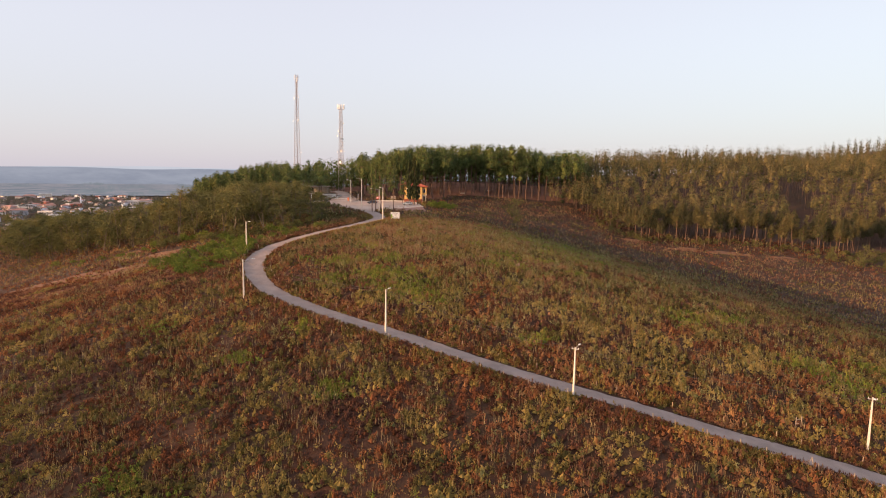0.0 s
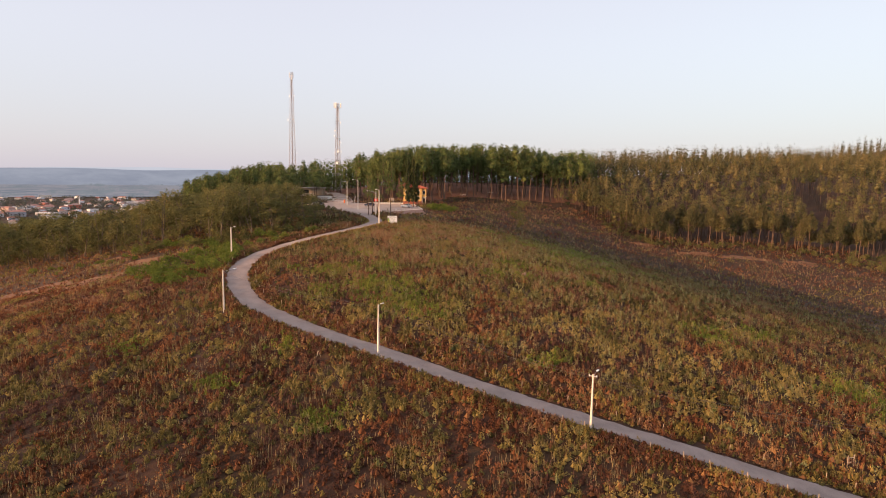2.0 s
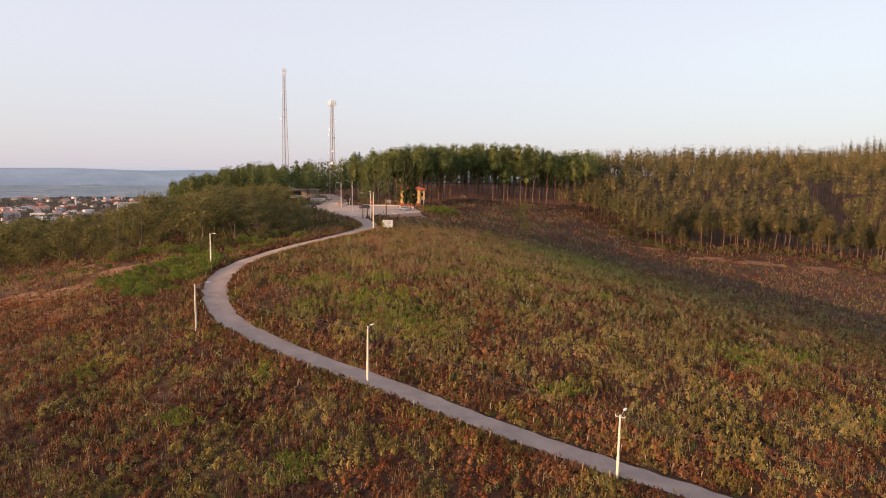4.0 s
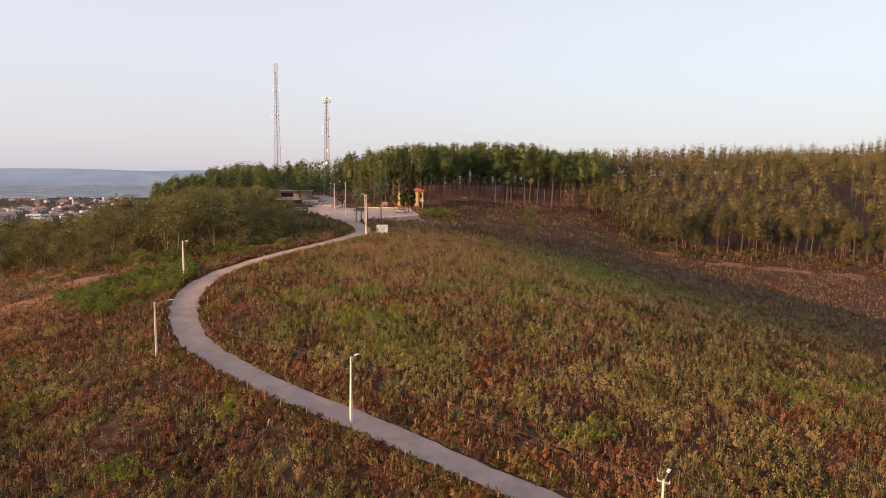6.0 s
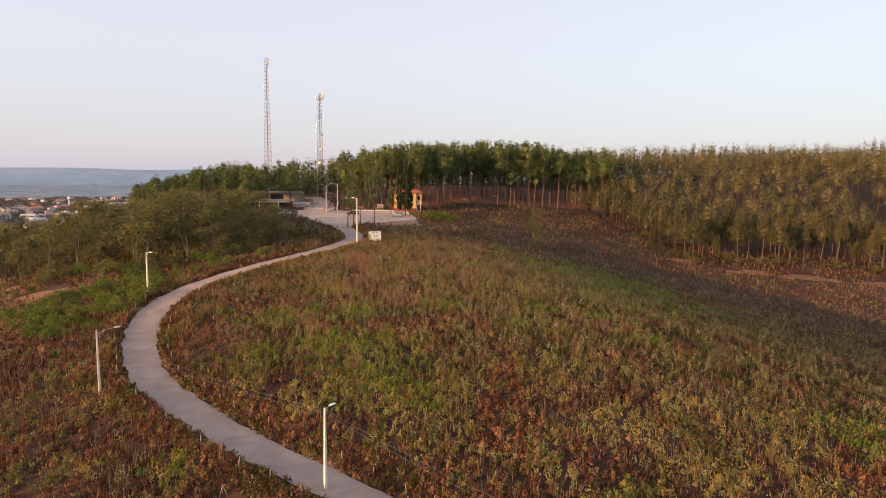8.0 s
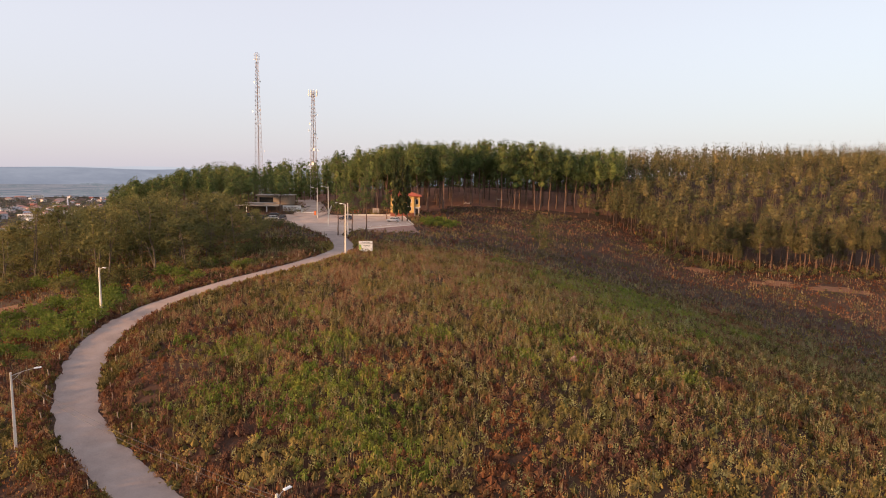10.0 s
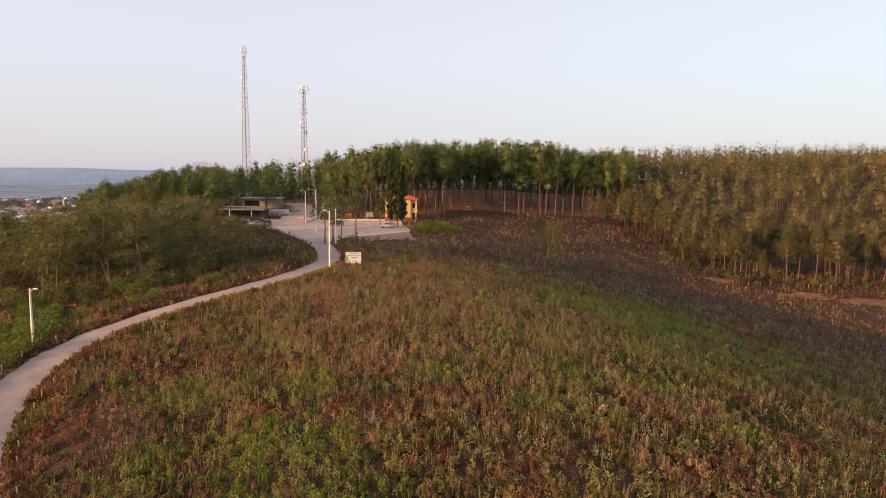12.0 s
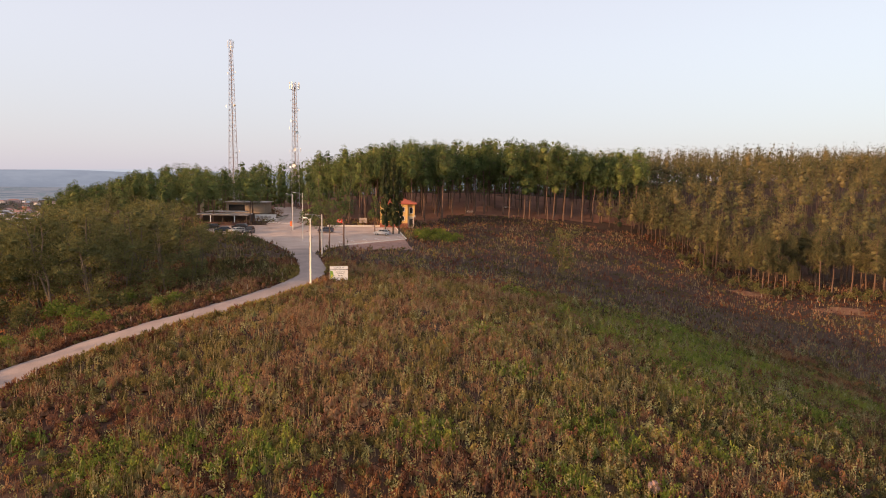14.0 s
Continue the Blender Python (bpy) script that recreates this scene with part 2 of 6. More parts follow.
bark_pine = surface("pine_bark", [(0.3, (0.075, 0.047, 0.034)), (0.6, (0.145, 0.09, 0.064)), (0.75, (0.20, 0.13, 0.095))], 0.8, 8, 0.95, 0, 0.6, 0.05)
bark_grey = surface("grey_bark", [(0.3, (0.07, 0.055, 0.04)), (0.7, (0.16, 0.13, 0.095))], 0.8, 8, 0.95, 0, 0.6, 0.05)
needles = foliage("pine_needles", [(0.12, (0.039, 0.059, 0.021)), (0.42, (0.086, 0.116, 0.037)), (0.7, (0.136, 0.158, 0.048)), (0.9, (0.186, 0.175, 0.066))], 0.10, 0.35, 0.08, 0.4)
wood_needles = foliage("wood_needles", [(0.12, (0.039, 0.059, 0.021)), (0.42, (0.086, 0.116, 0.037)), (0.7, (0.136, 0.158, 0.048)), (0.9, (0.186, 0.175, 0.066))], 0.10, 0.35, 0.08, 0.4, 0.45)
needles_far = foliage("plantation_needles", [(0.15, (0.043, 0.046, 0.021)), (0.4, (0.083, 0.081, 0.035)), (0.65, (0.125, 0.108, 0.046)), (0.9, (0.171, 0.132, 0.060))], 0.14, 0.35, 0.08, 0.22)
plantation_leaves = foliage("plantation_wood_needles", [(0.15, (0.043, 0.046, 0.021)), (0.4, (0.083, 0.081, 0.035)), (0.65, (0.125, 0.108, 0.046)), (0.9, (0.171, 0.132, 0.060))], 0.14, 0.35, 0.08, 0.22, 0.5)
locust = foliage("locust_leaves", [(0.15, (0.049, 0.057, 0.023)), (0.45, (0.120, 0.121, 0.044)), (0.7, (0.186, 0.168, 0.060)), (0.9, (0.248, 0.194, 0.077))], 0.08, 0.2, 0.35, 0.3)
cypress_mat = foliage("cypress_leaves", [(0.2, (0.030, 0.039, 0.017)), (0.6, (0.068, 0.078, 0.029)), (0.9, (0.128, 0.105, 0.035))], 0.5)
bush_green = foliage("bush_leaves", [(0.15, (0.06, 0.09, 0.018)), (0.5, (0.125, 0.165, 0.03)), (0.85, (0.21, 0.215, 0.045))], 0.12)
patch_green = foliage("patch_leaves", [(0.15, (0.085, 0.116, 0.022)), (0.5, (0.190, 0.228, 0.038)), (0.85, (0.310, 0.310, 0.059))], 0.12, 0.3, 0.3, 0.9, 0.5)
mound_green = foliage("pale_herb_leaves", [(0.15, (0.100, 0.103, 0.039)), (0.5, (0.213, 0.212, 0.077)), (0.85, (0.362, 0.339, 0.155))], 0.12, 0.3, 0.35, 0.9, 0.6)
russet = foliage("russet_leaves", [(0.15, (0.09, 0.045, 0.028)), (0.5, (0.17, 0.085, 0.05)), (0.85, (0.25, 0.14, 0.085))], 0.12)
herb_green = foliage("herb_leaves", [(0.12, (0.071, 0.063, 0.022)), (0.38, (0.153, 0.123, 0.040)), (0.62, (0.245, 0.189, 0.056)), (0.9, (0.377, 0.276, 0.093))], 0.07, 0.2, 0.35, 0.5, 0.72)
herb_brown = foliage("bracken_leaves", [(0.12, (0.085, 0.042, 0.031)), (0.38, (0.171, 0.081, 0.052)), (0.62, (0.262, 0.136, 0.071)), (0.9, (0.350, 0.213, 0.113))], 0.06, 0.2, 0.35, 0.5, 0.72)
herb_red = foliage("red_leaves", [(0.12, (0.068, 0.030, 0.020)), (0.5, (0.144, 0.057, 0.030)), (0.9, (0.225, 0.115, 0.045))], 0.1, 0.2, 0.35, 0.5, 0.72)
herb_rust = foliage("rust_bracken", [(0.12, (0.092, 0.037, 0.019)), (0.38, (0.182, 0.071, 0.034)), (0.62, (0.275, 0.116, 0.048)), (0.9, (0.377, 0.208, 0.087))], 0.06, 0.2, 0.35, 0.5, 0.72)
# leaves of the town's trees, greyed so the colour itself carries distance haze
town_leaves = foliage("haze_greyed_leaves", [(0.2, (0.07, 0.08, 0.07)), (0.8, (0.13, 0.135, 0.115))], 0.02)
straw = foliage("dry_stalks", [(0.1, (0.140, 0.105, 0.053)), (0.5, (0.270, 0.209, 0.102)), (0.9, (0.420, 0.339, 0.183))], 0.08, 0.5)

# ---- ground, road and parking place ----


def spread(lo, hi, step, far, growth=1.12):
    mid = list(np.arange(lo, hi, step))
    out, s, p = [], step, hi
    while p < far:
        out.append(p)
        s *= growth
        p += s
    low, s, p = [], step, lo - step
    while p > -far:
        low.append(p)
        s *= growth
        p -= s
    return np.array(low[::-1] + mid + out)


gx, gy = spread(-135, 150, 1.7, 4900), spread(52, 290, 1.7, 4900)
GX, GY = np.meshgrid(gx, gy)


def uneven(x, y):
    """The ground with its small humps and hollows."""
    return ground(x, y) + (0.10 * (wave(x, y, 6, 1) - 0.5) + 0.5 * (wave(x, y, 23, 2) - 0.5)) * smoothstep(4, 9, np.minimum(from_lot(x, y), near_road(x, y)[0])) * (np.hypot(x, y - 150) < 400)


GZ = uneven(GX, GY)
idx = np.arange(GX.size).reshape(GX.shape)
quads = np.stack([idx[:-1, :-1], idx[:-1, 1:], idx[1:, 1:], idx[1:, :-1]], -1).reshape(-1, 4)
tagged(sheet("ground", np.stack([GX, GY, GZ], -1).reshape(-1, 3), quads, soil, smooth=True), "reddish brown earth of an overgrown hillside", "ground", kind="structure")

HALF = 2.25
cross = np.linspace(-1, 1, 7)
edge = 0.22 * (wave(ROAD[:, 0], ROAD[:, 1], 5, 4) - 0.5)
rv = []
for c in cross:
    off = c * (HALF - 0.4 * smoothstep(-14, 4, ROAD[:, 0]) + np.abs(c) * edge * 2 + 0.75 * smoothstep(30, 70, ROAD[:, 0]) + 3.2 * smoothstep(248, 262, ROAD[:, 1]))
    rv.append(np.column_stack([ROAD + ROAD_SIDE * off[:, None], ROAD_Z + 0.06 - 0.06 * c * c]))
rv = np.stack(rv, 1)
ri = np.arange(rv.shape[0] * 7).reshape(-1, 7)
rq = np.stack([ri[:-1, :-1], ri[1:, :-1], ri[1:, 1:], ri[:-1, 1:]], -1).reshape(-1, 4)
cut = int(np.argmin(np.abs(ROAD[:, 1] - 219)))
tagged(sheet("road", rv[:cut + 1].reshape(-1, 3), rq[:cut * 6], asphalt, smooth=True), "narrow worn grey asphalt lane winding uphill", "road", kind="structure")
tagged(sheet("road_upper", rv[cut:].reshape(-1, 3), rq[:(len(rv) - cut - 1) * 6], gravel, smooth=True), "pale gravelled lane beside the parking place", "road", kind="structure")

bm = bmesh.new()
vs = [bm.verts.new((x, y, float(lot_z(x, y)) + 0.06)) for x, y in LOT]
f = bm.faces.new(vs)
bmesh.ops.triangulate(bm, faces=[f])
tagged(part("pavement", bm, gravel), "pale sunlit gravel and concrete parking place", "pavement", kind="structure")

BARE = [(-86, 164, 6.5, 3.5), (-78, 152, 4.5, 3.0), (-104, 177, 5, 3.0), (98, 238, 9, 3.0), (82, 240, 7, 2.5), (118, 236, 6, 3.0), (64, 246, 5, 2.5)]
RED_SLOPE = [(-100, 147, 24, 13), (-76, 138, 13, 7)]
for k, (x, y, ra, rb) in enumerate(BARE + RED_SLOPE):
    a = np.linspace(0, 2 * math.pi, 28, endpoint=False)
    rim = 1 + 0.22 * np.sin(3 * a + k) + 0.15 * np.sin(7 * a + 2 * k)
    v = [np.stack([x + ra * f * rim * np.cos(a), y + rb * f * rim * np.sin(a)], 1) for f in (0.02, 0.25, 0.5, 0.75, 1.0)]
    v = np.stack(v)
    z = uneven(v[..., 0], v[..., 1]) + 0.09 - 0.12 * np.array([0, 0, 0, 0, 1.0])[:, None]
    v = np.concatenate([v, z[..., None]], -1)
    i = np.arange(5 * 28).reshape(5, 28)
    j = np.roll(i, -1, 1)
    f = np.stack([i[:-1], i[1:], j[1:], j[:-1]], -1).reshape(-1, 4)
    tagged(sheet("ground_bare_earth", v.reshape(-1, 3), f, bare_earth, smooth=True), "bare orange earth among the growth", "ground", kind="structure")

# ---- plants ----


def fronds(base, way, length, width, droop=0.0, r=rng, face=None):
    """Pointed leaves: one triangle each, from base along way."""
    way = way / (np.linalg.norm(way, axis=1)[:, None] + 1e-9)
    side = np.cross(way, r.normal(size=way.shape) if face is None else face + r.normal(size=way.shape) * 0.3)
    side /= np.linalg.norm(side, axis=1)[:, None] + 1e-9
    tip = base + way * length[:, None]
    tip[:, 2] -= droop * length
    mid = base + way * (length * 0.35)[:, None]
    return np.stack([mid - side * width[:, None] / 2, mid + side * width[:, None] / 2, tip], 1)


def dome(n, r=rng, low=0.0):
    v = r.normal(size=(n, 3))
    v /= np.linalg.norm(v, axis=1)[:, None]
    v[:, 2] = np.abs(v[:, 2]) * (1 - low) + low
    return v


def clumps(centres, radii, count, length, width, r=rng, flat=0.7, lift=0.25):
    """Leaves all through a set of uneven clumps, standing out at random."""
    c = np.repeat(centres, count, 0)
    rad = np.repeat(radii, count)
    d = r.normal(size=c.shape)
    d /= np.linalg.norm(d, axis=1)[:, None]
    shell = rad * r.uniform(0.25, 1.0, len(c))
    p = c + d * shell[:, None] * np.array([1, 1, flat])
    n = len(c)
    w = d + np.array([0, 0, lift]) + r.normal(size=c.shape) * 0.45
    return fronds(p, w, r.uniform(0.6, 1.3, n) * length, r.uniform(0.6, 1.3, n) * width, 0.0, r)


P = (1 + math.sqrt(5)) / 2
ICO = np.array([(0, 1, P), (0, -1, P), (0, 1, -P), (0, -1, -P), (1, P, 0), (-1, P, 0), (1, -P, 0), (-1, -P, 0), (P, 0, 1), (-P, 0, 1), (P, 0, -1), (-P, 0, -1)]) / math.hypot(1, P)
ICO_FACES = np.array([f for f in itertools.combinations(range(12), 3) if all(np.linalg.norm(ICO[a] - ICO[b]) < 1.2 for a, b in itertools.combinations(f, 2))])
OCTA = np.array([(1, 0, 0), (-1, 0, 0), (0, 1, 0), (0, -1, 0), (0, 0, 1), (0, 0, -1)], float)
OCTA_FACES = np.array([(a, b, c) for a in (0, 1) for b in (2, 3) for c in (4, 5)])


def cores(centres, radii, share, r=rng, flat=0.7, rough=False):
    """The dense leaf mass within each clump that closes it: an uneven faceted lump."""
    c, rad = np.asarray(centres, float), np.asarray(radii) * share
    shape, faces = (OCTA, OCTA_FACES) if rough else (ICO, ICO_FACES)
    v = shape[None] * (rad[:, None] * r.uniform(0.75, 1.15, (len(c), len(shape))))[..., None] * np.array([1, 1, flat])
    return (c[:, None] + v)[:, faces].reshape(-1, 3, 3)


def leaf_mesh(name, tris, mat, parent=None, tone=None):
    v = tris.reshape(-1, 3)
    return sheet(name, v, np.arange(len(v)).reshape(-1, 3), mat, parent, False, None if tone is None else np.repeat(tone, 3))


def bent_trunk(bm, foot, head, r0, r1, sides=7, steps=5, sway=0.02, r=rng):
    pts = [np.array(foot) + (np.array(head) - np.array(foot)) * k / steps for k in range(steps + 1)]
    h = np.linalg.norm(np.array(head) - np.array(foot))
    for k in range(1, steps):
        pts[k] = pts[k] + r.normal(size=3) * sway * h * np.array([1, 1, 0])
    rings = []
    for k, p in enumerate(pts):
        rad = r0 + (r1 - r0) * k / steps
        if k == 0:
            rad *= 1.25
        rings.append([bm.verts.new((p[0] + rad * math.cos(a), p[1] + rad * math.sin(a), p[2])) for a in np.linspace(0, 2 * math.pi, sides, endpoint=False)])
    for a, b in zip(rings, rings[1:]):
        for i in range(sides):
            bm.faces.new((a[i], a[(i + 1) % sides], b[(i + 1) % sides], b[i]))
    bm.faces.new(rings[-1])
    return pts


def tiers(r, foot, head, wide, number, apex=0.5):
    """Bough ends of a pine's crown between foot and head: whorls that narrow towards a rounded top."""
    cs, rs, body = [], [], []
    for k in range(number):
        u = (k + 0.25) / number
        w = wide * (1 - u) ** apex * min(1.0, 0.7 + 1.5 * u)
        n = max(3, round(9 * (w / wide) ** 0.8))
        body.append((r.normal() * 0.1 * w, r.normal() * 0.1 * w, foot + (head - foot) * (u + r.normal() * 0.06), 0.6 * w * r.uniform(0.8, 1.12)))
        turn = r.uniform(0, 6.28)
        for i in range(n):
            a = turn + i * 6.283 / n + r.normal() * 0.25
            reach = w * r.uniform(0.5, 1.12)
            cs.append((reach * math.cos(a), reach * math.sin(a), foot + (head - foot) * u + r.normal() * 0.5))
            rs.append((0.24 * w + 0.34) * r.uniform(0.7, 1.3))
    cs.append((0, 0, head))
    rs.append(0.3 * wide * r.uniform(0.8, 1.15))
    return np.array(cs), np.array(rs), np.array(body)


def make_pine(h, bare, spread_at, seed, dense=1.0, mat=needles, apex=0.5):
    """A pine: bare reddish trunk, upswept limbs, and whorls of dense needle clumps in its upper part."""
    r = np.random.default_rng(seed)
    e = thing("pine_tree", Matrix.Identity(4), "tall pine with a bare reddish trunk and dark green tufted crown", "tree", "pines of the hilltop wood")
    bm = bmesh.new()
    lean = r.normal(size=2) * 0.25
    bent_trunk(bm, (0, 0, -0.4), (lean[0], lean[1], h * 0.94), 0.13 + h * 0.003, 0.05, 7, 6, 0.004, r)
    cs, rs, body = tiers(r, h * bare, h * 0.95, spread_at, 6, apex)
    if dense < 1:
        keep = r.uniform(size=len(cs)) < dense
        cs, rs = cs[keep], rs[keep]
        body[:, 3] *= 0.5
    for c in cs[:-1]:
        z = c[2] - 0.35 * math.hypot(c[0], c[1])
        tube(bm, (lean[0] * z / h, lean[1] * z / h, z), c, 0.05, 0.02, 4)
    for k in range(5):
        z, a = h * r.uniform(bare * 0.45, bare), r.uniform(0, 6.28)
        tube(bm, (lean[0] * z / h, lean[1] * z / h, z), (1.1 * math.cos(a), 1.1 * math.sin(a), z + 0.25), 0.035, 0.012, 4)
    part("trunk", bm, bark_pine, e, "flaking reddish trunk with short limbs")
    leaf_mesh("crown", np.concatenate([clumps(cs, rs, 150, 0.40, 0.10, r, 0.85, 0.45), cores(body[:, :3], body[:, 3], 0.8, r, 0.95)]), mat, e)
    return e


def make_locust(h, wide, seed):
    """A slender broadleaf with several thin stems and a loose feathery crown."""
    r = np.random.default_rng(seed)
    e = thing("locust_tree", Matrix.Identity(4), "slender locust tree with a loose yellow-green feathery crown", "tree", "locust trees along the lane")
    bm = bmesh.new()
    cs, rs = [], []
    for s in range(2):
        lean = r.normal(size=2) * 0.10 * h
        top = np.array([lean[0], lean[1], h * r.uniform(0.72, 0.88)])
        pts = bent_trunk(bm, (r.normal() * 0.15, r.normal() * 0.15, -0.4), top, 0.12, 0.04, 6, 5, 0.012, r)
        for k in range(6):
            u = 0.2 + 0.72 * (k + r.uniform(0, 0.9)) / 6
            i = min(int(u * 5), 4)
            p = pts[i] + (pts[i + 1] - pts[i]) * (u * 5 - i)
            a = r.uniform(0, 6.28)
            reach = wide * r.uniform(0.45, 1.0) * (1.15 - 0.6 * abs(u - 0.5))
            tip = p + np.array([math.cos(a) * reach, math.sin(a) * reach, reach * r.uniform(0.2, 0.7)])
            tube(bm, p, tip, 0.04, 0.015, 4)
            cs += [tip, p + (tip - p) * 0.5 + r.normal(size=3) * 0.3]
            rs += [r.uniform(1.0, 1.6), r.uniform(0.7, 1.1)]
        cs.append(top + np.array([0, 0, 0.2]))
        rs.append(1.1)
    part("trunk", bm, bark_grey, e, "thin grey stems")
    leaf_mesh("crown", np.concatenate([clumps(np.array(cs), np.array(rs), 130, 0.34, 0.14, r, 0.75, 0.1), cores(cs, rs, 0.3, r, 0.7)]), locust, e)
    return e


def make_bush(rad, h, seed, mat=bush_green, label="rounded leafy green bush in the rough grass"):
    r = np.random.default_rng(seed)
    e = thing("bush", Matrix.Identity(4), label, "bush", "bushes of the hillside")
    bm = bmesh.new()
    cs, rs = [], []
    for k in range(9):
        a, u = r.uniform(0, 6.28), math.sqrt(r.uniform(0, 1))
        tip = np.array([math.cos(a) * rad * u * 0.75, math.sin(a) * rad * u * 0.75, h * (0.35 + 0.45 * (1 - u * u) * r.uniform(0.7, 1.1))])
        tube(bm, (tip[0] * 0.2, tip[1] * 0.2, -0.2), tip, 0.035, 0.012, 4)
        cs.append(tip)
        rs.append(r.uniform(0.32, 0.5) * rad)
    part("stem", bm, bark_grey, e)
    leaf_mesh("foliage", clumps(np.array(cs), np.array(rs), 46, 0.32, 0.18, r, 0.85, 0.3), mat, e)
    return e


def inside(poly, x, y):
    out = np.zeros(np.shape(x), bool)
    for (ax, ay), (bx, by) in zip(poly, poly[1:] + poly[:1]):
        out ^= ((ay > y) != (by > y)) & (x < (bx - ax) * (y - ay) / (by - ay + 1e-9) + ax)
    return out


def scatter(poly, gap, r, tries=9000):
    """Places in an outline, no two nearer than gap."""
    xs, ys = [p[0] for p in poly], [p[1] for p in poly]
    x, y = r.uniform(min(xs), max(xs), tries), r.uniform(min(ys), max(ys), tries)
    ok = inside(poly, x, y)
    cell, out = {}, []
    for x, y in zip(x[ok].tolist(), y[ok].tolist()):
        k = (int(x // gap), int(y // gap))
        if any((x - a) ** 2 + (y - b) ** 2 < gap * gap for i in (-1, 0, 1) for j in (-1, 0, 1) for a, b in cell.get((k[0] + i, k[1] + j), ())):
            continue
        cell.setdefault(k, []).append((x, y))
        out.append((x, y))
    return out


def plant(models, places, sizes, r):
    """Copies of the models at the places, each turned and scaled; sizes gives height factors."""
    for (x, y), s in zip(places, sizes):
        m = models[int(r.integers(len(models)))]
        c = copy_thing(m, Matrix.Identity(4))
        c.matrix_basis = pose(x, y, gz(x, y), r.normal() * 1.5, r.normal() * 1.5, r.uniform(0, 360)) @ Matrix.Diagonal((s * r.uniform(0.9, 1.1), s * r.uniform(0.9, 1.1), s, 1))


def drop(models):
    for m in models:
        for o in (*m.children_recursive, m):
            bpy.data.objects.remove(o)


# the hilltop pine wood
r = np.random.default_rng(21)
HILLTOP = [(-119, 250), (-112, 240), (-97, 244), (-92, 264), (-84, 278), (-72, 296), (-58, 296), (-52, 276), (-40, 271), (-16, 272), (-12, 284), (10, 290), (38, 298), (50, 300), (70, 380), (-40, 392), (-118, 362), (-134, 290)]
places = scatter(HILLTOP, 4.4, r, 16000)


def pine_height(x, y):
    top = np.interp(x, [-125, -94, -55, -29, 1, 20, 40], [45.5, 48.5, 53.5, 57, 58, 57.5, 56])
    taper = np.interp(x / y, [-0.48, -0.43, -0.39, -0.345], [0.72, 0.86, 0.97, 1.0])
    return max(9.0, float(taper * (44 + (top - 44) * y / 285 - gz(x, y))))


places.sort(key=lambda p: p[1] - 0.12 * p[0])
near_pines, back_pines = places[:135], places[135:]
FRONT = [(-40, 272), (-16, 273), (-12, 285), (10, 291), (36, 298), (40, 312), (5, 306), (-40, 296)]
near_pines = near_pines + [p for p in scatter(FRONT, 3.4, r, 1500) if all((p[0] - a) ** 2 + (p[1] - b) ** 2 > 6 for a, b in places)][:45]
near_pines = [p for p in near_pines if p[1] > 312 or near_road(np.array([p[0]]), np.array([p[1]]))[0][0] > 7.5]
pines = [make_pine(20, 0.42 + 0.045 * k, 2.9 + 0.12 * k, 100 + k, 1.0, needles, 0.45) for k in range(5)]
plant(pines, near_pines, [pine_height(x, y) / 20 * r.uniform(0.84, 1.08) for x, y in near_pines], r)

# the plantation on the valley's far side
PLANTATION = [(46, 300), (46, 286), (54, 277), (57, 262), (66, 250), (72, 246), (82, 251), (95, 250), (112, 254), (130, 250), (146, 248), (165, 262), (190, 268), (215, 280)]
edge_pines = scatter(PLANTATION + [(215, 292), (150, 262), (100, 268), (70, 268), (60, 300)], 2.8, r, 5000)[:190]
thin = [make_pine(15, 0.36 + 0.08 * k, 2.6, 140 + k, 1.0, needles_far, 0.75) for k in range(4)]
for m in thin:
    tagged(m, "slim plantation pine with a pale trunk and olive crown", group="pines of the plantation")
edge_pines += [(41, 292), (38.5, 295), (44, 288.5), (46.5, 285), (42.5, 297), (47, 292), (51, 281), (49, 288), (36, 299), (45, 300)]
edge_pines.sort(key=lambda p: p[1] - 0.15 * p[0])
edge_pines, edge_rest = edge_pines[:105], edge_pines[105:]
plant(thin, edge_pines, [r.choice([0.55, 0.75, 0.9, 1.0]) * r.uniform(0.9, 1.15) for _ in edge_pines], r)


